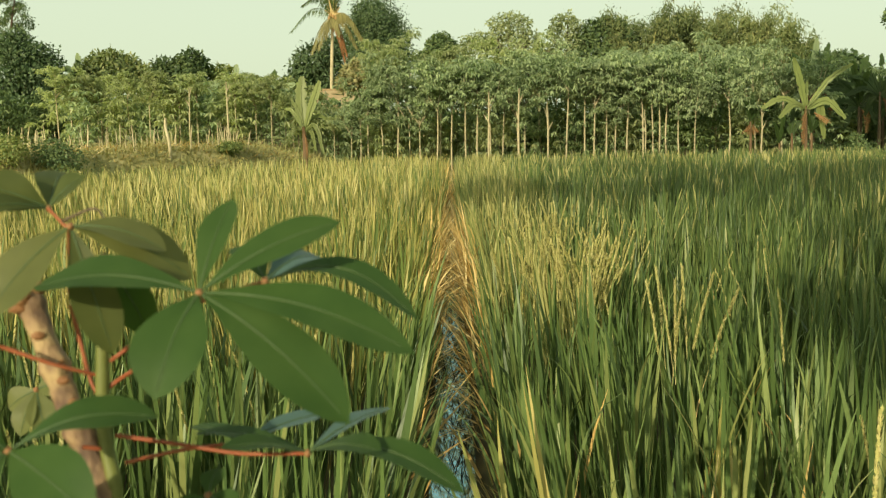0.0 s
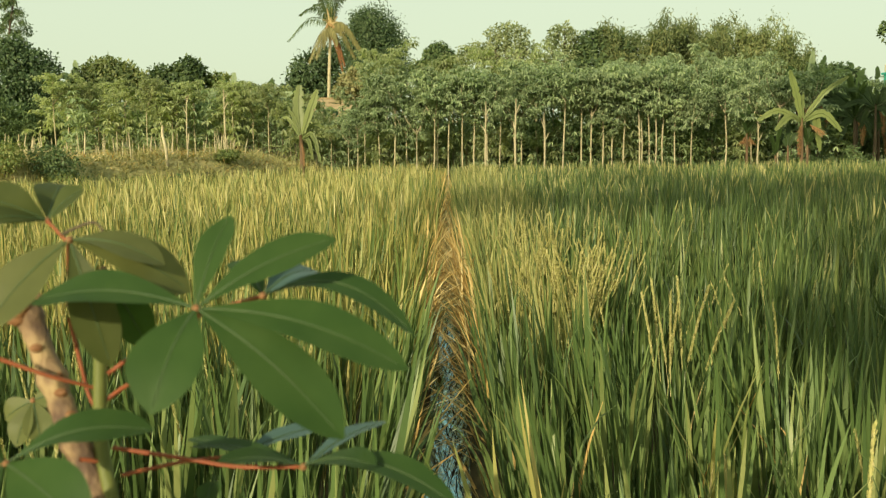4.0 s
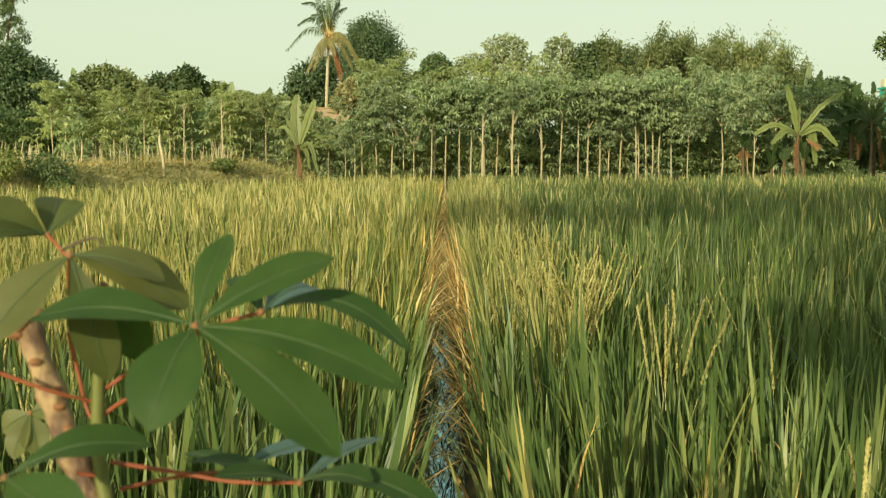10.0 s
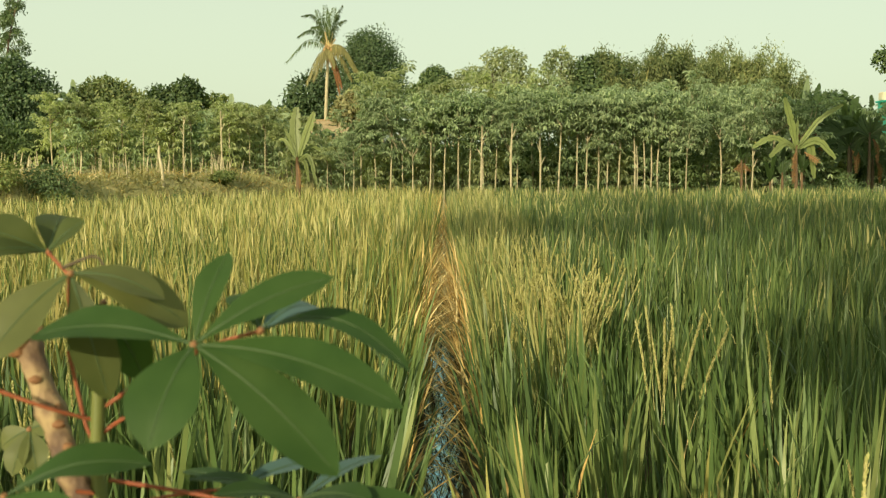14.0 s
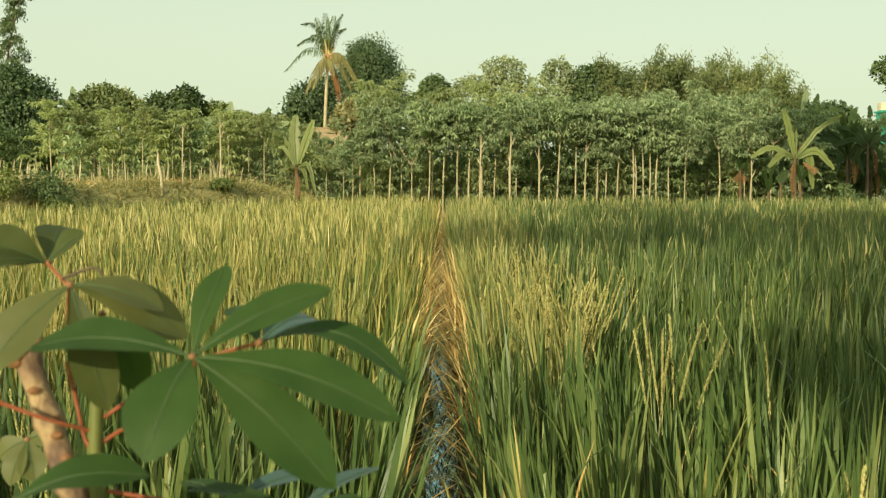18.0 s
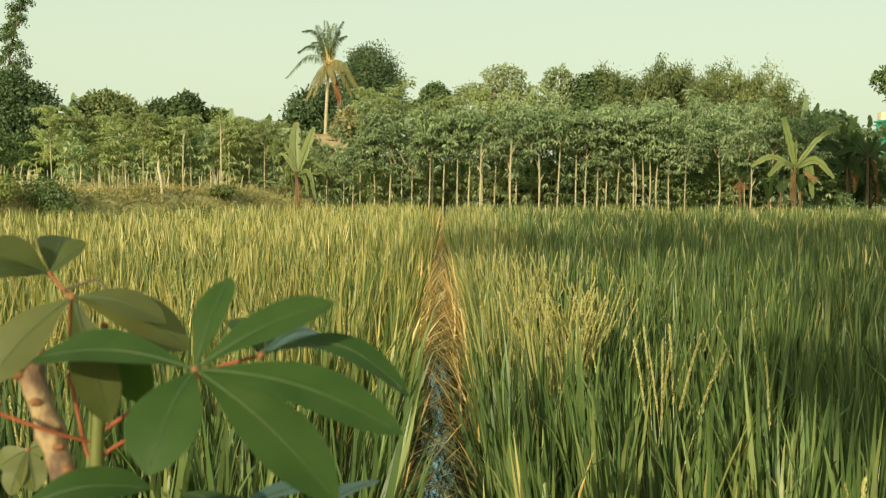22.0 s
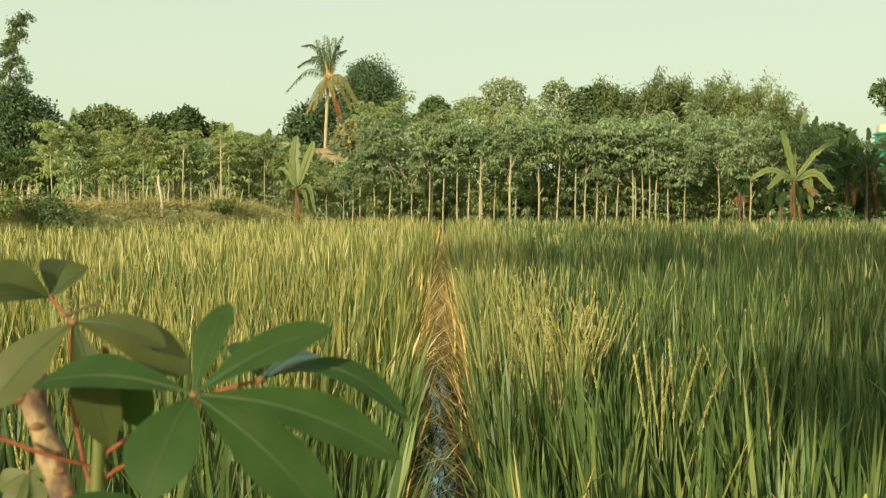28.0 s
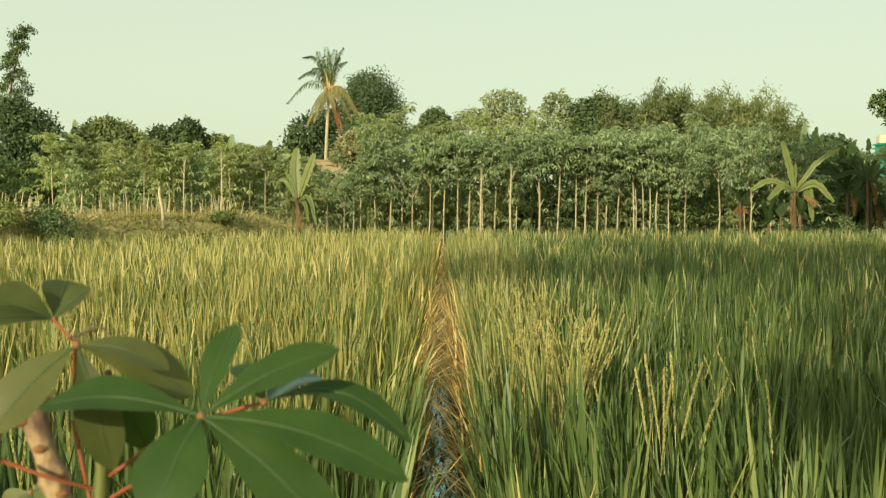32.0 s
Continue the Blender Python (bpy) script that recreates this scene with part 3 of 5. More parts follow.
def place_cassava():
    rng = np.random.default_rng(21)
    kinds = [cassava_tree(rng, 3.45, f, 330, 0.75, low=w) for f, w in ((2.25, 3), (2.45, 6), (2.15, 8), (2.35, 0), (2.5, 4), (2.1, 12))]
    kinds += [cassava_tree(rng, 3.45, f, 330, 0.75, low=w, mat=LIT_CASSAVA, label="cassava tree with a bare pale stem and sunlight put into its crown colour") for f, w in ((2.25, 0), (2.45, 2), (2.15, 3), (2.35, 0))]
    used = set()

    def put(k, x, y, s):
        if -4.3 < x < -2.4:
            if y > 29:
                return
            s *= 0.78
        m = Matrix.Translation((x, y, float(ground_height(np.array(x), np.array(y))) - 0.03)) @ pose(0, 0, 0, 0, 0, rng.uniform(0, 360))
        if k not in used:
            used.add(k)
            kinds[k].matrix_basis = m
            kinds[k].scale = (s, s, s)
        else:
            o = copy_thing(kinds[k], m)
            o.scale = (s, s, s)

    front = (-2.56, -2.34, -2.14, -1.82, -1.4, -1.04, -0.78, -0.38, -0.26, 0.03, 0.41, 0.69, 1.05, 1.35, 1.77, 1.93, 2.51, 2.98, 3.52, 3.74, 4.03, 4.3, 4.59, 4.97, 5.27, 5.4, 5.67, 5.96, 6.31, 7.21, 7.87, 8.67, 9.3, 11.9)
    left = (-10.5, -10.17, -9.84, -9.6, -9.45, -8.65, -7.93, -7.65, -7.4, -7.24, -6.85, -6.18, -5.75, -5.26, -4.8, -4.2, -3.6, -3.1)
    for x in front:
        put(int(rng.integers(0, 6)), x, 26 + rng.normal(0, 0.12), rng.uniform(0.66, 0.90) * (0.85 if x < -1.6 else 1))
    for x in left:
        put(int(rng.integers(6, 10)), x, 27 + rng.normal(0, 0.3), rng.uniform(0.46, 0.58) + 0.05 * (x < -7.5))
    for y, lo, hi, gap in ((28.0, -3, 9.4, 1.3), (30.0, -10.9, 9.8, 0.85), (32.2, -1.6, 10.4, 0.85)):
        for x in np.arange(lo, hi, gap):
            s = rng.uniform(0.74, 1.0) * (1.0 if y < 31 else 1.12 if x < 4 else 1.0) if x > -1.8 else rng.uniform(0.44, 0.58)
            put(int(rng.integers(0, 6) if x > 3.6 or (x > -2.2 and y < 29) else rng.integers(6, 10)), x + rng.normal(0, 0.15), y + rng.normal(0, 0.25), s)


place_cassava()


def bare_stems():
    rng = np.random.default_rng(25)
    for x, y, h, r in ((0.97, 25.1, 2.45, 0.042), (1.70, 24.9, 2.55, 0.045), (2.42, 24.9, 2.15, 0.040), (-5.75, 26.0, 1.75, 0.035), (-6.80, 26.2, 1.6, 0.03), (4.93, 25.3, 1.9, 0.03), (7.85, 25.3, 1.9, 0.035)):
        z = float(ground_height(np.array(x), np.array(y))) - 0.05
        t = thing("bare_stem", (x, y, z), "bare pale cassava stem with a broken forked top", "tree", "bare stems along the field")
        a = Vector((rng.normal(0, 0.03), 0, h))
        bend = Vector((rng.normal(0, 0.02), 0, h * 0.7))
        pts = smooth_path([(0, 0, 0), (rng.normal(0, 0.015), 0, h * 0.35), bend, a], 12)
        piece("trunk", mesh_from("trunk", *tube(pts, np.linspace(r, r * 0.6, 13) * 0.7 + rng.normal(0, r * 0.05, 13), 8), TRUNK), t)
        for k in range(2):
            q = pts[8 + k * 2]
            e = q + Vector((rng.choice((-1, 1)) * rng.uniform(0.06, 0.14), rng.normal(0, 0.05), rng.uniform(0.12, 0.25)))
            piece("stub", mesh_from("stub", *tube([q, q.lerp(e, 0.5) + Vector((0, 0, -0.01)), e], (r * 0.5, r * 0.42, r * 0.3), 6), TRUNK), t)


bare_stems()


# ---- wider trees, palms and bamboo behind ----
def leaf_cloud(rng, blobs, n, size, up=0.3):
    """Leaves on and in a few uneven clumps, with gaps between them."""
    w = np.array([b[3] * b[4] for b in blobs])
    pick = rng.choice(len(blobs), n, p=w / w.sum())
    b = np.array(blobs)[pick]
    d = rng.normal(0, 1, (n, 3))
    d /= np.linalg.norm(d, axis=1)[:, None]
    lump = 1 + 0.22 * np.sin(d[:, 0] * 5 + pick) * np.cos(d[:, 2] * 6 + 2 * pick) + 0.10 * np.sin(d[:, 1] * 11)
    r = rng.uniform(0.55, 1.0, n) ** 0.6 * lump
    c = b[:, :3] + (d * r[:, None] + rng.normal(0, 0.16, (n, 3))) * np.stack([b[:, 3], b[:, 3], b[:, 4]], -1)
    ax = rng.normal(0, 1, (n, 3)) + d * 0.8 - [0, 0, 0.5]
    ax /= np.linalg.norm(ax, axis=1)[:, None]
    s = np.cross(ax, d * 0.9 + rng.normal(0, 0.5, (n, 3)) + [0, 0, up])
    s /= np.linalg.norm(s, axis=1)[:, None]
    L = (size * rng.uniform(0.6, 1.3, n))[:, None]
    v = np.stack([c, c + ax * L * 0.5 + s * L * 0.26, c + ax * L, c + ax * L * 0.5 - s * L * 0.26], 1).reshape(-1, 3)
    return v, np.arange(len(v)).reshape(-1, 4)


def broad_tree(seed, name, place, blobs, n, size, mat, label, trunk_r=0.14, category="tree"):
    rng = np.random.default_rng(seed)
    x, y = place
    z = float(ground_height(np.array(x), np.array(y))) - 0.05
    t = thing(name, (x, y, z), label, category)
    local = [(bx - x, by - y, bz - z, r, h) for bx, by, bz, r, h in blobs]
    low = min(b[2] for b in local)
    hub = Vector((0.1, 0, max(low - 0.3, 0.6))) if trunk_r > 0.03 else Vector((0.02, 0, max(low * 0.5, 0.04)))
    piece("trunk", mesh_from("trunk", *tube(smooth_path([(0, 0, 0), (0.08, 0.04, hub.z / 2), hub], 6), np.linspace(trunk_r, trunk_r * 0.7, 7), 9), DARKBARK), t)
    for b in local:
        end = Vector(b[:3])
        mid = hub.lerp(end, 0.5) + Vector((rng.normal(0, 0.15), rng.normal(0, 0.15), 0.1))
        piece("limb", mesh_from("limb", *tube(smooth_path([hub, mid, end], 5), np.linspace(trunk_r * 0.55, trunk_r * 0.15, 6), 6), DARKBARK), t)
    piece("crown", mesh_from("crown", *leaf_cloud(rng, local, n, size), mat, False), t)
    return t


def airy_tree():
    """A thin leaning tree whose side branches carry hanging sprays of small leaves."""
    rng = np.random.default_rng(46)
    x, y = -15.1, 34.5
    z = float(ground_height(np.array(x), np.array(y))) - 0.05
    t = thing("airy_tree", (x, y, z), "tall thin tree with airy drooping sprays of leaves", "tree")
    spine = smooth_path([(0, 0, 0), (0.05, 0, 2.4), (0.25, 0, 4.3), (0.75, 0, 6.2)], 24)
    piece("trunk", mesh_from("trunk", *tube(spine, np.linspace(0.07, 0.012, 25), 7), DARKBARK), t)
    spots = []
    for k in range(46):
        i = int(8 + 16 * (k / 46) ** 0.9)
        a = rng.uniform(0, 6.28)
        reach = rng.uniform(0.35, 0.95) * (1.25 - 0.85 * (i - 8) / 16)
        p = spine[i]
        e = p + Vector((math.cos(a) * reach, math.sin(a) * reach, rng.uniform(0.05, 0.40)))
        pts = smooth_path([p, p.lerp(e, 0.6) + Vector((0, 0, 0.10)), e - Vector((0, 0, 0.10))], 6)
        piece("limb", mesh_from("limb", *tube(pts, np.linspace(0.012, 0.004, 7), 4), DARKBARK), t)
        spots += [tuple(q) for q in pts[2:]]
    spots = np.array(spots)
    n = 5200
    c = spots[rng.integers(0, len(spots), n)] + rng.normal(0, 1, (n, 3)) * [0.07, 0.07, 0.06]
    ax = rng.normal(0, 0.6, (n, 3)) - [0, 0, 0.7]
    ax /= np.linalg.norm(ax, axis=1)[:, None]
    side = np.cross(ax, rng.normal(0, 1, (n, 3)))
    side /= np.linalg.norm(side, axis=1)[:, None]
    L = rng.uniform(0.07, 0.14, n)[:, None]
    v = np.stack([c, c + ax * L * 0.45 + side * L * 0.20, c + ax * L, c + ax * L * 0.45 - side * L * 0.20], 1).reshape(-1, 3)
    piece("crown", mesh_from("crown", v, np.arange(len(v)).reshape(-1, 4), DARKLEAF, False), t)


def background_trees():
    broad_tree(31, "mango_tree", (-5.9, 85), [(-6.1, 85, 10.4, 2.0, 2.0), (-7.4, 85.5, 9.2, 1.7, 1.7), (-5.0, 85, 9.3, 1.7, 1.7), (-6.4, 84.5, 7.6, 2.4, 1.5), (-4.3, 85, 7.4, 1.4, 1.2), (-6.6, 85, 11.2, 1.3, 1.1)], 30000, 0.21, DEEPLEAF, "large round dark green tree behind the palm", 0.35)
    broad_tree(32, "broadleaf_tree", (-10.2, 78), [(-10.4, 78, 6.9, 1.5, 1.3), (-9.2, 78, 7.6, 1.1, 1.0), (-11.4, 78, 5.6, 1.2, 1.0), (-8.9, 78, 5.6, 1.3, 1.1), (-10.2, 78, 4.4, 2.0, 1.2)], 9000, 0.32, DEEPLEAF, "dark dense tree in shade beside the palm", 0.3)
    broad_tree(33, "shade_tree", (-13.8, 34), [(-14.52, 34, 4.3, 0.7, 0.5), (-13.83, 34, 4.36, 0.5, 0.35), (-13.4, 34, 3.97, 0.39, 0.31), (-14.71, 34, 3.53, 0.87, 0.58), (-13.9, 34, 3.63, 0.7, 0.5), (-13.28, 34, 3.36, 0.31, 0.31), (-14.52, 34, 2.66, 0.97, 0.66), (-13.55, 34, 2.66, 0.58, 0.5), (-13.25, 34, 1.98, 0.42, 0.42), (-14.33, 34, 1.69, 1.06, 0.7), (-13.46, 34, 1.31, 0.58, 0.5), (-14.81, 34, 1.02, 0.77, 0.58), (-13.94, 34, 0.83, 0.77, 0.42), (-14.71, 34, 4.78, 0.54, 0.39)], 26000, 0.13, DEEPLEAF, "dense dark tree at the end of the plantation", 0.16)
    airy_tree()
    broad_tree(34, "orchard_tree", (-12.2, 36), [(-12.47, 36, 4.11, 0.45, 0.37), (-12, 36, 4.19, 0.49, 0.37), (-11.45, 36, 3.99, 0.41, 0.37), (-12.92, 36, 3.74, 0.49, 0.45), (-11.9, 36, 3.64, 0.82, 0.49), (-10.98, 36, 3.74, 0.33, 0.33)], 6500, 0.17, OLIVELEAF, "low olive-brown rounded tree behind the cassava rows", 0.1)
    broad_tree(35, "orchard_tree", (-9.2, 36), [(-9.22, 36, 4.23, 0.37, 0.29), (-8.93, 36, 4.07, 0.29, 0.25), (-9.53, 36, 3.99, 0.29, 0.29), (-9.24, 36, 3.74, 0.61, 0.37), (-10.14, 36, 4.03, 0.37, 0.25), (-10.26, 36, 3.64, 0.61, 0.37)], 4500, 0.17, DARKLEAF, "small dark tree behind the cassava rows", 0.1)
    broad_tree(44, "orchard_tree", (-8.2, 36.5), [(-8.37, 36.5, 3.81, 0.33, 0.25), (-8, 36.5, 3.6, 0.37, 0.33), (-8.64, 36.5, 3.52, 0.46, 0.37), (-7.3, 36.5, 3.23, 0.41, 0.29), (-6.51, 36.5, 3.27, 0.46, 0.25), (-5.85, 36.5, 3.19, 0.33, 0.25), (-6.88, 36.5, 2.84, 1.04, 0.37)], 4500, 0.17, BUSH, "low green tree behind the cassava rows", 0.1)
    broad_tree(36, "orchard_tree", (-0.3, 36), [(-0.29, 36, 4.72, 0.27, 0.25), (-0.04, 36, 4.6, 0.25, 0.2), (-0.53, 36, 4.52, 0.25, 0.2), (-0.25, 36, 4.25, 0.53, 0.33), (-0.76, 36, 4.05, 0.41, 0.29)], 3200, 0.16, DARKLEAF, "small dark tree rising over the cassava", 0.1)
    broad_tree(45, "rambutan_tree", (-2.8, 35), [(-2.82, 35, 3.88, 0.4, 0.26), (-3.26, 35, 3.68, 0.36, 0.28), (-2.39, 35, 3.84, 0.36, 0.24), (-2.82, 35, 3.44, 0.8, 0.36), (-1.87, 35, 3.68, 0.4, 0.28), (-3.42, 35, 3.25, 0.44, 0.28)], 5200, 0.17, RUSSET, "rounded tree with russet new leaves beside the palm", 0.1)
    broad_tree(37, "acacia_tree", (2.2, 36), [(1.76, 36, 5.29, 0.33, 0.25), (2.21, 36, 5.42, 0.37, 0.22), (2.66, 36, 5.29, 0.29, 0.22), (1.96, 36, 4.97, 0.37, 0.25), (2.51, 36, 4.89, 0.41, 0.25), (1.59, 36, 4.8, 0.29, 0.25), (2.92, 36, 4.76, 0.29, 0.25), (0.98, 36, 4.72, 0.37, 0.25), (0.61, 36, 4.56, 0.29, 0.25), (1.29, 36, 4.46, 0.49, 0.29), (2.1, 36, 4.46, 0.74, 0.33), (2.82, 36, 4.31, 0.49, 0.29)], 4600, 0.12, FEATHER, "feathery light green tree over the cassava", 0.08)
    broad_tree(38, "acacia_tree", (4.1, 36), [(3.88, 36, 5.34, 0.22, 0.2), (4.21, 36, 5.42, 0.25, 0.2), (4.5, 36, 5.17, 0.2, 0.2), (3.76, 36, 5.01, 0.22, 0.2), (4.25, 36, 4.93, 0.31, 0.2), (3.94, 36, 4.64, 0.31, 0.22), (4.52, 36, 4.6, 0.27, 0.22), (4.15, 36, 4.27, 0.49, 0.27), (3.43, 36, 4.31, 0.37, 0.25)], 2500, 0.12, FEATHER, "slender feathery tree over the cassava", 0.07)
    broad_tree(39, "broadleaf_tree", (5.7, 36), [(5.11, 36, 5.05, 0.37, 0.27), (5.52, 36, 5.17, 0.35, 0.22), (5.99, 36, 5.05, 0.33, 0.25), (4.86, 36, 4.64, 0.37, 0.29), (5.48, 36, 4.66, 0.57, 0.33), (6.13, 36, 4.6, 0.45, 0.33), (5.38, 36, 4.11, 0.82, 0.37), (6.19, 36, 3.99, 0.53, 0.37), (4.66, 36, 4.05, 0.41, 0.33)], 6500, 0.16, DARKLEAF, "rounded dark tree beside the bamboo", 0.1)
    broad_tree(40, "roadside_tree", (14.9, 30), [(13.38, 30, 4.62, 0.42, 0.36), (13.12, 30, 4.80, 0.24, 0.16), (14.2, 30, 4.75, 0.8, 0.55), (13.75, 30, 4.25, 0.4, 0.3), (15.6, 30, 4.5, 1.1, 0.8), (15.0, 30, 5.3, 0.8, 0.6)], 8000, 0.15, DARKLEAF, "dark tree at the end of the plantation", 0.13)
    broad_tree(42, "broadleaf_tree", (12.6, 31.5), [(12.4, 31.5, 2.5, 0.8, 0.7), (13.3, 31.5, 2.3, 0.8, 0.8), (11.6, 31.5, 2.6, 0.6, 0.6), (12.8, 31.5, 1.5, 1.3, 0.7)], 2400, 0.18, DARKLEAF, "low dark tree behind the banana plants", 0.1)
    broad_tree(48, "broadleaf_tree", (10.9, 31), [(11.19, 31, 3.21, 0.32, 0.25), (11.62, 31, 3.45, 0.32, 0.23), (12.04, 31, 3.52, 0.28, 0.21), (12.39, 31, 3.45, 0.25, 0.21), (11.41, 31, 2.82, 0.46, 0.32), (12.11, 31, 2.99, 0.49, 0.32), (12.71, 31, 3.06, 0.25, 0.25), (11.76, 31, 2.36, 0.7, 0.35), (12.73, 31, 2.57, 0.35, 0.32)], 5200, 0.17, DEEPLEAF, "dark leafy tree rising behind the banana plants", 0.1)
    broad_tree(43, "broadleaf_tree", (9.2, 38), [(x, 38 + 0.3 * math.sin(3 * x), 3.7 + 0.5 * math.sin(2.3 * x), 0.75, 0.8) for x in np.arange(6.4, 12.2, 0.65)] + [(x, 38, 2.6, 1.0, 0.8) for x in np.arange(6.4, 12.4, 1.2)], 7000, 0.18, OLIVELEAF, "dense olive thicket behind the bamboo", 0.12)
    broad_tree(47, "broadleaf_tree", (3.6, 34.5), [(x, 34.5 + 0.3 * math.sin(5 * x), 2.0 + 0.4 * math.sin(2.1 * x), 0.7, 0.8) for x in np.arange(0.6, 7.4, 0.6)], 5000, 0.16, DARKLEAF, "dense dark thicket behind the cassava stems", 0.1)
    # unseen tall trees, added behind the camera to cast shade across the green plot
    for k, (x, y, r) in enumerate(((-4.5, -10.7, 1.20), (-2.7, -8.1, 1.40), (-2.1, -4.7, 1.40), (-4.3, -13.7, 1.00), (-5.9, -12.4, 0.70), (-6.3, -14.2, 0.45), (-7.3, -15.9, 0.30), (-5.5, -6.1, 1.20), (-6.9, -5.3, 1.30), (-8.0, -9.0, 0.90))):
        g = np.random.default_rng(200 + k)
        blobs = [(x + g.normal(0, 1.1) * r, y + g.normal(0, 1.3) * r, g.uniform(9.3, 10.7), g.uniform(0.6, 0.9) * r, g.uniform(0.5, 0.8)) for _ in range(7)]
        broad_tree(210 + k, "roadside_tree", (x + 4.0, y - 1.0) if k > 6 else (x, y), blobs, 330 if k > 6 else 160 if k == 6 else 480, 0.36, DARKLEAF, "tall slender unseen tree added to cast shade on the rice", 0.09)
    # one more unseen crown, added to shade the near right edge of the rice
    g = np.random.default_rng(232)
    blobs = [(-8.8 + g.uniform(-0.4, 0.4), -17.1 + g.uniform(-0.5, 0.5), 10 + g.uniform(-0.2, 0.2), 0.28, 0.20) for _ in range(7)]
    broad_tree(233, "roadside_tree", (-4.5, -18.5), blobs, 420, 0.22, DARKLEAF, "tall slender unseen tree added to shade the near right rice", 0.07)
    # a very tall unseen tree, added so that its shade reaches the banana plants
    g = np.random.default_rng(240)
    blobs = [(-5.2 + g.uniform(-1.3, 1.3), -4.7 + g.uniform(-0.9, 0.9), 16 + g.uniform(-0.6, 0.6), g.uniform(0.6, 0.9), g.uniform(0.4, 0.6)) for _ in range(9)]
    broad_tree(241, "roadside_tree", (-2.4, -5.4), blobs, 1000, 0.36, DARKLEAF, "very tall slender unseen tree added to shade the banana plants", 0.12)
    # closing woods far behind everything
    rng = np.random.default_rng(41)
    blobs = [(x, 46 + rng.normal(0, 3), 1.5 + rng.uniform(0, 1.0), 1.9, 1.4 + rng.uniform(0, 0.5)) for x in np.arange(-28, 30, 1.9)]
    blobs += [(x, 150 + rng.normal(0, 10), 3.5, 8, 4.0) for x in np.arange(-110, 112, 9)]
    tagged(piece("far_woods", mesh_from("far_woods", *leaf_cloud(rng, blobs, 16000, 0.55), DARKLEAF, False)), "dense dark green woods behind the plantation", "woods", kind="stuff")


background_trees()


def bamboo(seed, x, y, height, culms, label):
    rng = np.random.default_rng(seed)
    z = float(ground_height(np.array(x), np.array(y))) - 0.05
    t = thing("bamboo_clump", (x, y, z), label, "bamboo", "bamboo clumps")
    spots = []
    for k in range(culms):
        a, h = rng.uniform(0, 6.28), height * rng.uniform(0.75, 1.05)
        d = Vector((math.cos(a), math.sin(a), 0))
        r = rng.uniform(0.05, 0.35)
        pts = smooth_path([d * r, d * (r + 0.12) + Vector((0, 0, h * 0.5)), d * (r + 0.40) + Vector((0, 0, h * 0.85)), d * (r + rng.uniform(0.7, 1.3)) + Vector((0, 0, h * rng.uniform(0.86, 1.0)))], 10)
        piece("culm", mesh_from("culm", *tube(pts, np.linspace(0.040, 0.008, 11), 6), BAMBOO), t)
        spots += [tuple(p) for p in pts[3:]] * 2 + [tuple(p) for p in pts[7:-1]] * 2
    spots = np.array(spots)
    n = culms * 1200
    # leaves hang in tufts off the branches
    tuft = spots[rng.integers(0, len(spots), n // 70)] + rng.normal(0, 0.15, (n // 70, 3))
    c = tuft[rng.integers(0, len(tuft), n)] + rng.normal(0, 1, (n, 3)) * [0.09, 0.09, 0.19]
    ax = rng.normal(0, 0.6, (n, 3)) - [0, 0, 0.9]
    ax /= np.linalg.norm(ax, axis=1)[:, None]
    s = np.cross(ax, rng.normal(0, 1, (n, 3)))
    s /= np.linalg.norm(s, axis=1)[:, None]
    L = rng.uniform(0.09, 0.19, n)[:, None]
    v = np.stack([c, c + ax * L * 0.4 + s * L * 0.13, c + ax * L, c + ax * L * 0.4 - s * L * 0.13], 1).reshape(-1, 3)
    piece("foliage", mesh_from("foliage", v, np.arange(len(v)).reshape(-1, 4), OLIVELEAF, False), t)


BAMBOO = rough("bamboo_culm", [(0.3, (0.25, 0.26, 0.08)), (0.6, (0.42, 0.38, 0.14)), (0.8, (0.52, 0.45, 0.22))], 6, 0.5, 0.1, (1, 1, 0.2))
for k, (x, y, h) in enumerate(((6.7, 36.0, 5.3), (7.6, 36.8, 5.0), (8.6, 36.0, 5.0), (9.3, 36.5, 5.3), (10.4, 36.2, 4.9), (11.2, 36.0, 5.0), (11.9, 36.5, 4.6))):
    bamboo(60 + k, x, y, h * 0.94, 11, "olive bamboo clump with arching yellowish culms")


# ---- coconut palm ----
def palm_frond(rng, hub, tip, sag, leaf, hang, wide=0.04, half=40):
    """A feathered frond: a ribbed stalk with leaflets down both sides."""
    hub, tip = Vector(hub), Vector(tip)
    mid = hub.lerp(tip, 0.5) + Vector((0, 0, sag))
    rib = smooth_path([hub, mid, tip], half)
    chunks = [tube(rib, np.linspace(0.035, 0.008, half + 1), 5)]
    axis = (tip - hub).normalized()
    side = axis.cross(Vector((0.1, -0.25, 1))).normalized()
    vs = []
    for i in range(3, half + 1):
        u = i / half
        L = leaf * (0.55 + 0.9 * u) * (1.25 - u) * 1.6
        for sgn in (-1, 1):
            d = (side * sgn + axis * 0.6 + Vector((0, 0, -hang)) + Vector(rng.normal(0, 0.12, 3))).normalized()
            w = axis * wide
            p = rib[i]
            q = p + d * L * 0.5 + Vector((0, 0, 0.02))
            e = p + d * L + Vector((0, 0, -hang * L * 0.35))
            vs += [p - w * 0.6, q - w, e, q + w]
    v = np.array([tuple(a) for a in vs])
    chunks.append((v, np.arange(len(v)).reshape(-1, 4)))
    return joined(chunks)


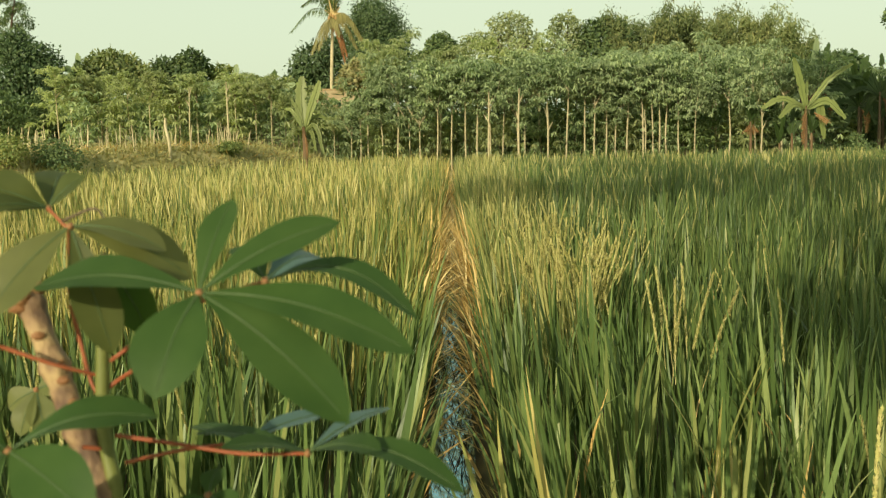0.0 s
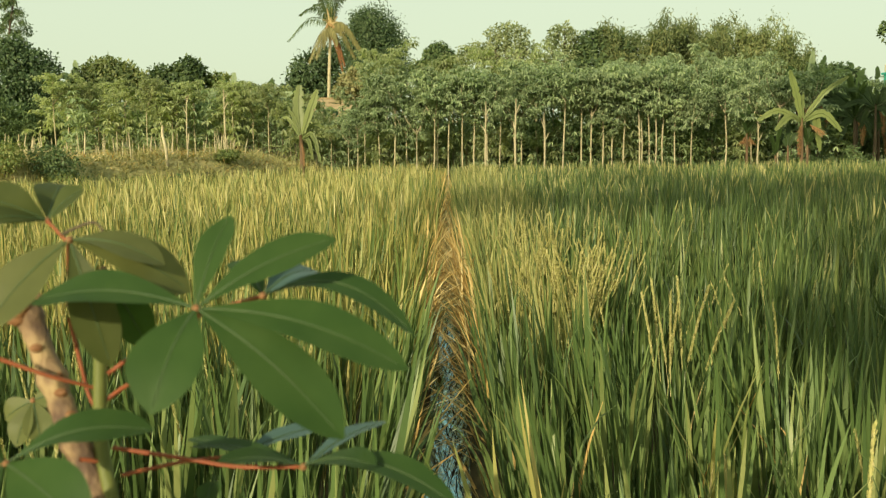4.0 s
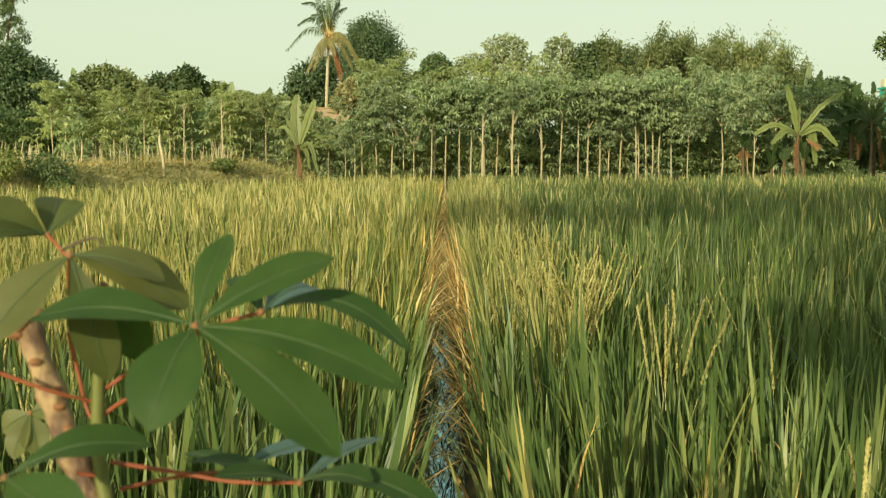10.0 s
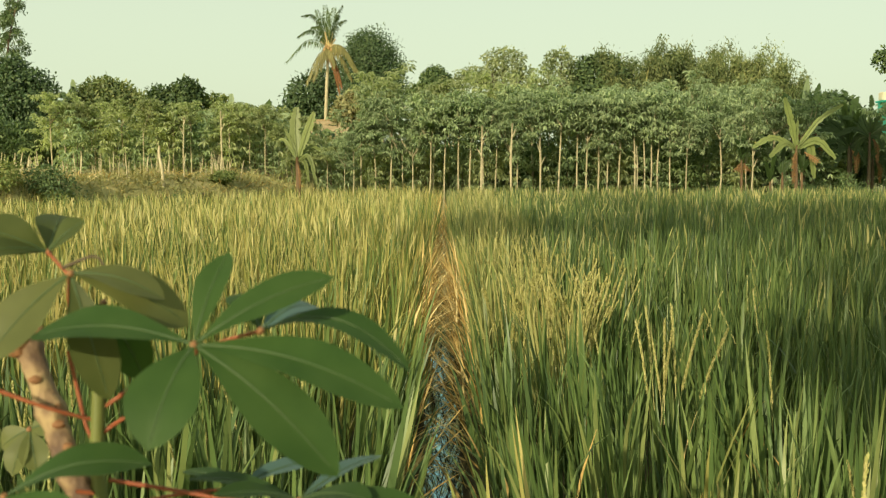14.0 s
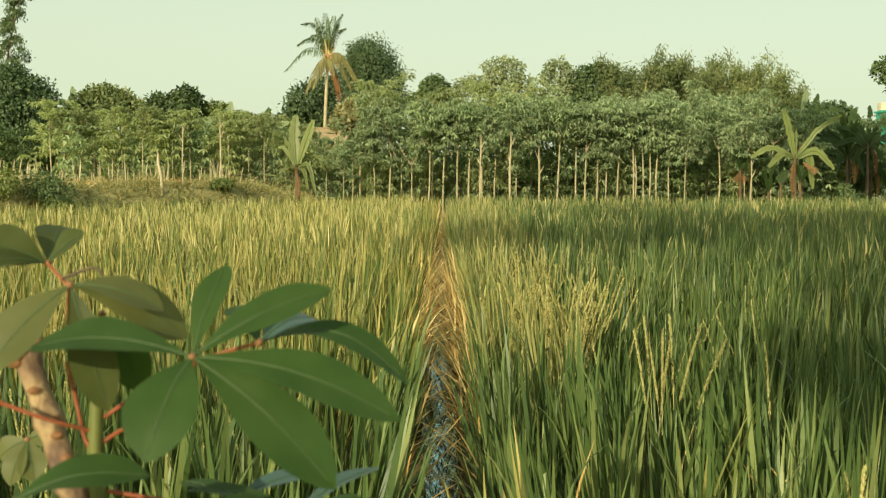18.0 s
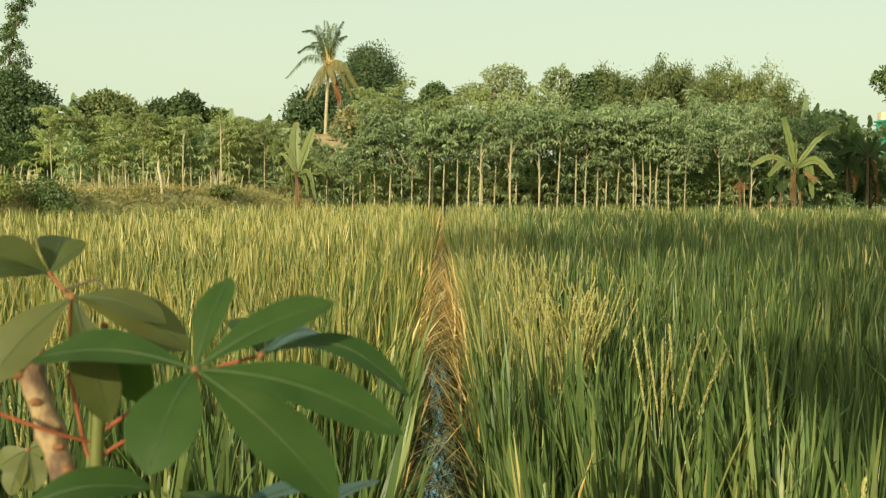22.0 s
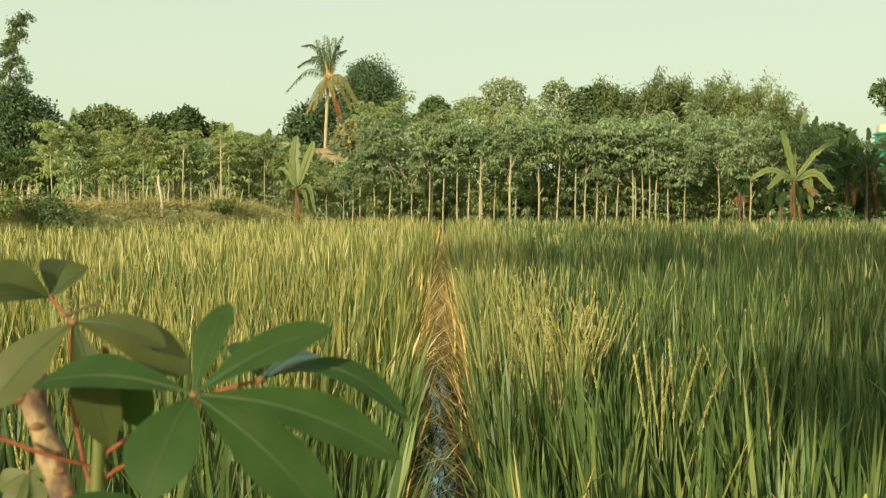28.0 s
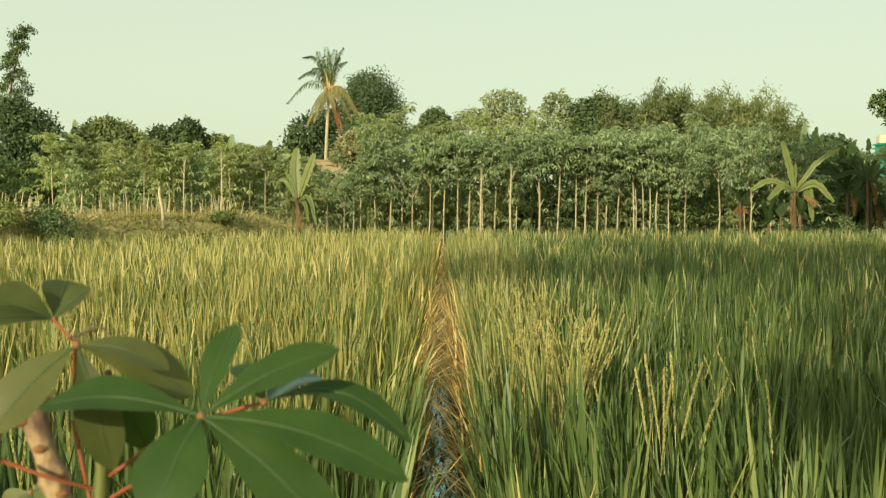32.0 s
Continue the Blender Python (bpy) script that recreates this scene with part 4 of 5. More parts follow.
def coconut_palm():
    rng = np.random.default_rng(70)
    PALM = leafy("palm_leaflet", [(0.2, (0.05, 0.09, 0.03)), (0.6, (0.11, 0.16, 0.05)), (0.9, (0.20, 0.24, 0.08))], (1, 1, 0.4), 0.4)
    YELLOW = leafy("yellowing_palm_leaflet", [(0.2, (0.17, 0.17, 0.065)), (0.6, (0.27, 0.25, 0.10)), (0.9, (0.37, 0.33, 0.14))], (1, 0.9, 0.4), 0.5)
    DEAD = leafy("dead_palm_leaflet", [(0.2, (0.20, 0.09, 0.04)), (0.6, (0.34, 0.16, 0.07)), (0.9, (0.42, 0.24, 0.12))], (1, 0.8, 0.5), 0.7)
    NUT = rough("coconut_husk", [(0.3, (0.34, 0.20, 0.08)), (0.6, (0.46, 0.31, 0.14))], 9, 0.6, 0.2)
    SHEATH = rough("palm_leaf_base", [(0.3, (0.42, 0.30, 0.13)), (0.6, (0.62, 0.48, 0.24))], 7, 0.7, 0.3)
    base = (-8.2, 70, 1.3)
    t = thing("coconut_palm", base, "coconut palm with drooping yellowed lower fronds and a pale trunk", "palm tree")
    hub = Vector((0.25, 0, 8.35))
    piece("trunk", mesh_from("trunk", *tube(smooth_path([(0, 0, 0), (0.02, 0, 3.5), hub], 14), np.linspace(0.13, 0.10, 15), 10), TRUNK), t)
    for k, (dx, dz, sag, leaf) in enumerate(((-0.27, 2.75, 0.1, 0.36), (1.05, 2.55, 0.5, 0.40), (0.35, 2.6, 0.2, 0.34), (1.2, 1.55, 0.5, 0.40), (-0.85, 2.45, 0.3, 0.40), (-1.7, 1.85, 0.9, 0.42), (-0.6, 1.9, 0.2, 0.36), (-1.95, 0.45, 0.75, 0.46), (-3.0, -1.1, 0.85, 0.52), (0.75, 1.9, 0.4, 0.40), (-1.15, 1.3, 0.5, 0.40), (0.1, 2.2, 0.1, 0.3))):
        piece("frond", mesh_from("frond", *palm_frond(rng, hub, hub + Vector((dx, (-1) ** k * 0.7, dz)), sag, leaf, 0.75, 0.027), PALM), t)
    for dx, dz, sag in ((-1.5, -2.7, 0.55), (-1.05, -2.4, 0.4), (-0.55, -1.7, 0.3), (0.55, -1.5, 0.2), (2.15, -2.0, 0.8), (1.65, -2.4, 0.6), (1.9, -1.8, 0.8)):
        piece("yellow_frond", mesh_from("yellow_frond", *palm_frond(rng, hub - Vector((0, 0, 0.15)), hub + Vector((dx, -0.5, dz)), sag, 0.46, 1.1, 0.06), YELLOW), t, "yellowed hanging frond")
    for dx, dz in ((0.8, -3.3), (0.95, -2.9)):
        piece("dead_frond", mesh_from("dead_frond", *palm_frond(rng, hub - Vector((0, 0, 0.4)), hub + Vector((dx, -0.3, dz)), 0.5, 0.36, 1.6, 0.07), DEAD), t, "brown dead frond hanging down")
    for k, (dx, dz) in enumerate(((-0.42, 0.55), (-0.2, 0.85), (0.1, 0.95), (0.35, 0.75), (0.5, 0.35), (-0.55, 0.15), (0.6, -0.1))):
        tip = hub + Vector((dx, -0.32 if k % 2 else -0.1, dz))
        piece("frond_base", mesh_from("frond_base", *tube(smooth_path([hub - Vector((0, 0, 0.25)), hub.lerp(tip, 0.5) + Vector((dx * 0.15, 0, 0)), tip], 6), np.linspace(0.10, 0.035, 7), 6), SHEATH), t, "tan leaf base clasping the trunk")
    for k in range(9):
        a = k * 0.7
        bm = bmesh.new()
        bmesh.ops.create_icosphere(bm, subdivisions=2, radius=0.11)
        for v in bm.verts:
            v.co.z *= 1.2
            v.co += Vector((math.cos(a) * 0.27, math.sin(a) * 0.27, -0.15 - 0.12 * (k % 3))) + hub
        me = bpy.data.meshes.new("coconut")
        bm.to_mesh(me)
        bm.free()
        me.materials.append(NUT)
        piece("coconut", me, t, "orange-tan ripe coconut")


coconut_palm()


# ---- banana plants ----
BANANA = leafy("banana_leaf", [(0.2, (0.14, 0.185, 0.062)), (0.6, (0.235, 0.28, 0.098)), (0.9, (0.35, 0.38, 0.15))], (1.1, 1.0, 0.4), 0.4, 2.0, 0.6)
# Darker copy of the banana leaf: shade is put into its colour.
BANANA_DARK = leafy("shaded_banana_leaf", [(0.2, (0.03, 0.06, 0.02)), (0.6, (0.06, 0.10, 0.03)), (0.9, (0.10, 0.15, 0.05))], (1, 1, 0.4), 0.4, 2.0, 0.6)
DRYLEAF = leafy("dry_banana_leaf", [(0.2, (0.17, 0.09, 0.04)), (0.6, (0.33, 0.19, 0.08)), (0.9, (0.50, 0.32, 0.15))], (1, 0.7, 0.4), 0.6, 3.0, 0.6)
SHEATH = rough("banana_sheath", [(0.3, (0.06, 0.035, 0.02)), (0.5, (0.15, 0.095, 0.05)), (0.7, (0.27, 0.22, 0.11))], 12, 0.7, 0.4, (1, 1, 0.15))


def banana_leaf(rng, pts, width, face=(0, -1, 0.35), tears=0.5, n=30):
    """A broad leaf along a bent midrib, torn here and there between its side veins."""
    rib = smooth_path(pts, n)
    face = Vector(face)
    vs, fs = [], []
    if tears > 0.6:
        # wind has split it into strips along the side veins
        rib = smooth_path(pts, 2 * n)
        for i in range(4, 2 * n - 1):
            u = i / (2 * n)
            step = rib[i + 1] - rib[i]
            d = step.normalized()
            s = d.cross(face).normalized()
            w = width / 2 * (math.sin(math.pi * min(u * 0.93 + 0.02, 1)) ** 0.55)
            for sg in (-1, 1):
                if rng.random() < 0.12:
                    continue
                L = w * rng.uniform(0.75, 1.15)
                tip = rib[i] + s * sg * L + d * L * rng.uniform(0.15, 0.5) - Vector((0, 0, L * rng.uniform(0.1, 0.7)))
                k = len(vs)
                vs += [rib[i], rib[i] + step * 0.98, tip + step * 0.8, tip]
                fs.append((k, k + 1, k + 2, k + 3))
        a = np.array([tuple(v) for v in vs])
        return joined([(a, np.array(fs)), tube(rib, np.linspace(0.02, 0.004, 2 * n + 1), 4)])
    for i, p in enumerate(rib):
        u = i / n
        d = (rib[min(i + 1, n)] - rib[max(i - 1, 0)]).normalized()
        s = d.cross(face).normalized()
        nor = s.cross(d)
        w = width / 2 * (max(math.sin(math.pi * min(u * 0.93 + 0.02, 1)), 0) ** 0.55) * (0.02 if u < 0.10 else 1)
        wl, wr = w * (1 - tears * max(rng.normal(0, 0.5), 0)), w * (1 - tears * max(rng.normal(0, 0.5), 0))
        vs += [p + s * wl + nor * 0.10 * wl, p + s * wl * 0.5 + nor * 0.1 * wl, p, p - s * wr * 0.5 + nor * 0.1 * wr, p - s * wr + nor * 0.10 * wr]
    for i in range(n):
        for k in range(4):
            fs.append((5 * i + k, 5 * i + k + 1, 5 * i + k + 6, 5 * i + k + 5))
    a = np.array([tuple(v) for v in vs])
    stalk = tube(rib, np.linspace(0.022, 0.004, n + 1), 5)
    return joined([(a, np.array(fs)), stalk])


def banana_plant(seed, x, y, crown_z, leaves, mat, label, dry=(), stem_r=0.09, tears=0.3, sheath=None):
    rng = np.random.default_rng(seed)
    z = float(ground_height(np.array(x), np.array(y))) - 0.04
    h = crown_z - z
    t = thing("banana_plant", (x, y, z), label, "banana plant", "banana plants")
    piece("pseudostem", mesh_from("pseudostem", *tube(smooth_path([(0, 0, 0), (0.02, 0, h * 0.5), (0, 0, h)], 8), np.linspace(stem_r * 1.25, stem_r * 0.6, 9), 10), sheath or SHEATH), t)
    for mx, mz, tx, tz, w in leaves:
        back = rng.uniform(-0.35, 0.25)
        piece("leaf", mesh_from("leaf", *banana_leaf(rng, [(0, 0, h - 0.1), (mx, back * 0.6, h + mz), (tx, back, h + tz)], w, tears=tears), mat), t)
    for k, (dx, dz, w) in enumerate(dry):
        piece("dry_leaf", mesh_from("dry_leaf", *banana_leaf(rng, [(dx * 0.2, -0.09, h - 0.18), (dx * 0.55, -0.13, h - 0.35), (dx * 0.6, -0.14, h + dz)], w, tears=0.9), DRYLEAF), t, "dry orange-brown hanging leaf")


banana_plant(81, 8.66, 24.5, 2.02, [(-0.18, 0.60, -0.36, 1.15, 0.19), (0.50, 0.60, 1.05, 0.98, 0.14), (-0.58, 0.18, -1.10, -0.06, 0.17), (-0.36, 0.03, -0.74, -0.30, 0.18), (0.52, 0.10, 1.00, -0.34, 0.20), (0.34, 0.02, 0.50, -0.82, 0.21), (0.0, 0.10, 0.04, -0.30, 0.15), (0.05, 0.36, 0.10, 0.60, 0.11)], BANANA, "banana plant with arching light green leaves at the field edge", [(0.85, -0.42, 0.16), (-0.15, -0.95, 0.13)], 0.05, 0.4)
banana_plant(82, -3.27, 22.4, 1.72, [(-0.06, 0.65, -0.03, 1.12, 0.27), (0.26, 0.62, 0.40, 1.00, 0.19), (0.28, 0.0, 0.46, -0.62, 0.11), (-0.26, 0.34, -0.42, 0.40, 0.08), (0.16, -0.1, 0.26, -0.55, 0.10), (0.25, 0.22, 0.52, 0.16, 0.09), (-0.12, 0.3, -0.28, 0.62, 0.10)], BANANA, "young banana plant with two upright pale leaves beside the rice", [(0.12, -0.7, 0.06)], 0.065, 0.5)
for k, (x, y, cz, tall) in enumerate(((9.75, 28.0, 2.7, 0.9), (10.6, 28.6, 2.7, 1.1), (11.5, 28.2, 2.35, 1.05), (12.3, 28.6, 1.8, 1.0), (11.0, 29.8, 2.6, 0.9), (10.0, 30.2, 2.6, 1.0), (13.0, 27.8, 1.9, 1.0), (11.68, 27.4, 2.4, 1.0), (12.75, 27.3, 1.9, 0.9), (11.2, 27.6, 2.1, 0.9))):
    g = np.random.default_rng(90 + k)
    banana_plant(90 + k, x, y, cz, [(a * 0.42 + g.normal(0, 0.08), 0.42 * tall * b, a * 0.85 + g.normal(0, 0.1), (0.80 * b - 0.32) * tall, g.uniform(0.14, 0.22)) for a, b in ((-1, 0.9), (-0.4, 1.5), (0.25, 1.7), (0.9, 1.2), (1.3, 0.5), (-1.3, 0.2), (0.5, -0.4), (-0.6, -0.5), (1.0, -0.1))], BANANA_DARK, "dark ragged banana plant with shade put into its leaf colour", [(0.3, -0.8, 0.15)], 0.045, 0.6, DARKBARK)
for k, (x, y, cz) in enumerate(((8.42, 24.75, 1.35), (8.92, 24.8, 1.45), (8.2, 25.0, 1.2), (7.62, 25.5, 1.75))):
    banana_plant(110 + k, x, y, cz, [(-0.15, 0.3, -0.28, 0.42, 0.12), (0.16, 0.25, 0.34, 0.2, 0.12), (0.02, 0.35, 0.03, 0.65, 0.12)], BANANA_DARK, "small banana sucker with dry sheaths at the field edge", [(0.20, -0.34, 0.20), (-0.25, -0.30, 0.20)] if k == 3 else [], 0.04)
for k, (x, y, cz, up) in enumerate(((-6.6, 31, 2.75, 0.95), (-5.55, 32, 2.65, 0.6), (-13.2, 36, 3.6, 0.9), (10.05, 28, 2.4, 1.5))):
    g = np.random.default_rng(100 + k)
    banana_plant(100 + k, x, y, cz, [(0.02, up * 0.5, 0.04, up, 0.24), (-0.4, 0.35, -0.75, 0.3, 0.25), (0.35, 0.3, 0.7, 0.45, 0.25), (0.45, 0.1, 0.8, -0.4, 0.25), (-0.4, 0.1, -0.7, -0.5, 0.25)], CASSAVA, "banana plant with an upright new leaf behind the cassava")


# ---- houses half hidden by the trees ----
def box(bm, x0, x1, y0, y1, z0, z1):
    vs = [bm.verts.new(p) for p in ((x0, y0, z0), (x1, y0, z0), (x1, y1, z0), (x0, y1, z0), (x0, y0, z1), (x1, y0, z1), (x1, y1, z1), (x0, y1, z1))]
    for f in ((0, 3, 2, 1), (4, 5, 6, 7), (0, 1, 5, 4), (1, 2, 6, 5), (2, 3, 7, 6), (3, 0, 4, 7)):
        bm.faces.new([vs[i] for i in f])


def bm_mesh(name, bm, mat, bevel=0.0):
    if bevel:
        bmesh.ops.bevel(bm, geom=bm.edges[:], offset=bevel, segments=2, affect="EDGES")
    me = bpy.data.meshes.new(name)
    bm.to_mesh(me)
    bm.free()
    me.materials.append(mat)
    return me


def hip_roof(cx, cy, hx, hy, ridge, z0, z1):
    bm = bmesh.new()
    e = [bm.verts.new((cx + a * hx, cy + b * hy, z0)) for a, b in ((-1, -1), (1, -1), (1, 1), (-1, 1))]
    u = [bm.verts.new((cx + a * hx, cy + b * hy, z0 - 0.12)) for a, b in ((-1, -1), (1, -1), (1, 1), (-1, 1))]
    r = [bm.verts.new((cx - ridge, cy, z1)), bm.verts.new((cx + ridge, cy, z1))]
    for f in ((e[0], e[1], r[1], r[0]), (e[1], e[2], r[1]), (e[2], e[3], r[0], r[1]), (e[3], e[0], r[0]), (u[3], u[2], u[1], u[0])):
        bm.faces.new(f)
    for i in range(4):
        bm.faces.new((u[i], u[(i + 1) % 4], e[(i + 1) % 4], e[i]))
    return bm


def houses():
    TILE = rough("clay_roof_tile", [(0.3, (0.24, 0.17, 0.09)), (0.5, (0.36, 0.27, 0.15)), (0.7, (0.45, 0.36, 0.22))], 5, 0.85, 0.5, (1, 3, 3))
    PLASTER = rough("aged_plaster", [(0.3, (0.42, 0.38, 0.30)), (0.6, (0.60, 0.56, 0.46))], 3, 0.9, 0.2)
    GREEN = rough("turquoise_paint", [(0.3, (0.03, 0.33, 0.25)), (0.6, (0.05, 0.45, 0.34))], 3, 0.7, 0.1)
    CREAM = rough("cream_paint", [(0.3, (0.55, 0.50, 0.36)), (0.6, (0.68, 0.63, 0.48))], 4, 0.8, 0.1)
    DARK = rough("dark_window", [(0.3, (0.02, 0.02, 0.02)), (0.7, (0.05, 0.05, 0.045))], 4, 0.3, 0.0)
    h = thing("house", (-7.9, 66, 1.2), "small house with a brown tiled hip roof under the palm", "house")
    bm = bmesh.new()
    box(bm, -2.6, 2.6, -2.2, 2.2, 0, 1.85)
    piece("wall", bm_mesh("wall", bm, PLASTER, 0.02), h)
    piece("roof", bm_mesh("roof", hip_roof(0, 0, 3.1, 2.7, 1.0, 1.95, 3.05), TILE), h)
    bm = bmesh.new()
    box(bm, -1.1, 1.1, -0.12, 0.12, 3.0, 3.12)
    piece("ridge_tiles", bm_mesh("ridge_tiles", bm, TILE, 0.03), h)
    for x in (-1.4, 1.2):
        bm = bmesh.new()
        box(bm, x - 0.4, x + 0.4, -2.26, -2.18, 0.6, 1.5)
        piece("window", bm_mesh("window", bm, DARK, 0.01), h)
    g = thing("turquoise_house", (25.55, 51, 1.2), "turquoise painted house with a cream parapet among the trees", "house")
    bm = bmesh.new()
    box(bm, -2.6, 2.6, -2, 2, 0, 3.55)
    piece("wall", bm_mesh("wall", bm, GREEN, 0.02), g)
    bm = bmesh.new()
    box(bm, -2.6, -2.2, 1.4, 1.95, 3.555, 4.0)
    piece("parapet", bm_mesh("parapet", bm, CREAM, 0.04), g, "cream painted block")
    bm = bmesh.new()
    box(bm, -2.7, 2.7, -2.1, 2.1, 3.46, 3.56)
    piece("cornice", bm_mesh("cornice", bm, GREEN, 0.02), g)
    for x in (-1.2, 0.8):
        bm = bmesh.new()
        box(bm, x - 0.45, x + 0.45, -2.06, -1.98, 1.2, 2.4)
        piece("window", bm_mesh("window", bm, DARK, 0.01), g)


houses()


# ---- harvested plot: stakes, weeds and shrubs on the bank ----
def bank():
    rng = np.random.default_rng(120)
    STAKE = rough("weathered_stake", [(0.3, (0.32, 0.27, 0.16)), (0.5, (0.50, 0.44, 0.28)), (0.7, (0.66, 0.59, 0.40))], 20, 0.85, 0.3, (1, 1, 0.3))
    spots = [(rng.uniform(-10.6, -4.6), rng.uniform(20.6, 24.8), rng.uniform(0.3, 0.62)) for _ in range(64)] + [(-5.07, 21.6, 0.66), (-4.97, 21.7, 0.6), (-5.15, 21.8, 0.62), (-4.9, 21.5, 0.5), (-8.1, 19.4, 0.5), (-9.2, 20.2, 0.5)]
    for k, (x, y, h) in enumerate(spots):
        if y < field_edge(np.array(x)) + 2.0:
            y = float(field_edge(np.array(x))) + 2.0 + rng.uniform(0, 1)
        a = rng.normal(0, 0.10, 2)
        pts = smooth_path([(0, 0, -0.1), (a[0] * h * 0.5 + rng.normal(0, 0.01), a[1] * h * 0.5, h * 0.5), (a[0] * h, a[1] * h, h)], 4)
        r = rng.uniform(0.009, 0.015)
        ob = piece("stake", mesh_from("stake", *tube(pts, np.linspace(r, r * 0.85, 5), 7), STAKE))
        ob.location = (x, y, float(ground_height(np.array(x), np.array(y))))
        tagged(ob, "short pale cut cassava stake standing in the harvested plot", "stake", "cut stakes on the bank")
    pts = smooth_path([(0, 0, -0.1), (-0.01, 0, 0.4), (-0.07, 0, 0.72), (-0.06, 0, 0.92)], 8)
    ob = piece("stake", mesh_from("tall_stake", *tube(pts, np.linspace(0.036, 0.026, 9), 8), STAKE))
    ob.location = (-5.90, 21.0, 1.03)
    tagged(ob, "tall bent pale wooden post at the edge of the rice", "post")
    # weeds, thickest at the foot of the bank
    n = 26000
    x = rng.uniform(-13, 13.5, n)
    e = field_edge(x)
    y = e + 0.05 + rng.exponential(1.0, n) * np.where(x < -2.5, 1.7, 0.5)
    keep = np.where(x < -2.5, True, rng.random(n) < 0.30) & (np.abs(x) < 0.5 * y + 1)
    x, y = x[keep], y[keep]
    root = np.stack([x, y, ground_height(x, y) - 0.02], -1)
    n = len(x)
    tall = rng.uniform(0.10, 0.36, n) * (0.6 + 0.8 * (np.sin(x * 2.1) * np.cos(y * 1.3) > 0))
    v = ribbons(rng, root, rng.uniform(0, 6.28, n), tall, rng.uniform(0.016, 0.034, n), rng.uniform(0.2, 0.9, n), rng.uniform(0.2, 1.2, n), 3, 1.0)
    tagged(piece("weeds", mesh_from("weeds", *v, WEED)), "tangled olive and straw-coloured weeds on the bank", "weeds", kind="stuff")


def straw_litter():
    """Cut stalks and straw lying about on the harvested plot."""
    rng = np.random.default_rng(127)
    n = 2600
    x = rng.uniform(-11, -3.2, n)
    y = field_edge(x) + 0.6 + rng.exponential(2.2, n)
    keep = (np.abs(x) < 0.5 * y + 1) & (y < 26)
    x, y = x[keep], y[keep]
    n = len(x)
    root = np.stack([x, y, ground_height(x, y) + rng.uniform(0.03, 0.14, n)], -1)
    v = ribbons(rng, root, rng.uniform(0, 6.28, n), rng.uniform(0.12, 0.5, n), rng.uniform(0.012, 0.028, n), rng.uniform(1.2, 1.65, n), rng.uniform(-0.1, 0.3, n), 3, 0.6, 0.5)
    tagged(piece("straw_litter", mesh_from("straw_litter", *v, STRAW)), "pale cut stalks and straw lying on the bank", "straw", kind="stuff")


def ground_cover():
    """Broad small leaves and litter lying over the bank."""
    rng = np.random.default_rng(125)
    n = 16000
    x = rng.uniform(-12, -2.4, n)
    y = field_edge(x) + 0.15 + rng.exponential(1.8, n)
    keep = (np.abs(x) < 0.5 * y + 1) & (y < 27)
    x, y = x[keep], y[keep]
    n = len(x)
    lump = 0.10 * (np.sin(x * 1.7 + y) * np.cos(y * 2.3 - x) > 0.2)
    c = np.stack([x, y, ground_height(x, y) + rng.uniform(0.01, 0.10, n) + lump * rng.random(n) * 1.6], -1)
    a = rng.uniform(0, 6.28, n)
    ax = np.stack([np.cos(a), np.sin(a), rng.normal(0.15, 0.35, n)], -1)
    ax /= np.linalg.norm(ax, axis=1)[:, None]
    s = np.cross(ax, np.array([0, -0.5, 1.0]) + rng.normal(0, 0.3, (n, 3)))
    s /= np.linalg.norm(s, axis=1)[:, None]
    L = rng.uniform(0.04, 0.09, n)[:, None]
    v = np.stack([c, c + ax * L * 0.5 + s * L * 0.28, c + ax * L, c + ax * L * 0.5 - s * L * 0.28], 1).reshape(-1, 3)
    tagged(piece("ground_cover", mesh_from("ground_cover", v, np.arange(len(v)).reshape(-1, 4), WEED, False)), "low creeping weeds and dry leaf litter on the bank", "weeds", kind="stuff")


WEED = leafy("bank_weed", [(0.2, (0.25, 0.27, 0.11)), (0.5, (0.35, 0.345, 0.145)), (0.8, (0.52, 0.47, 0.23))], (1, 0.9, 0.5), 0.6, 0.9, 0.6)
bank()
straw_litter()
ground_cover()


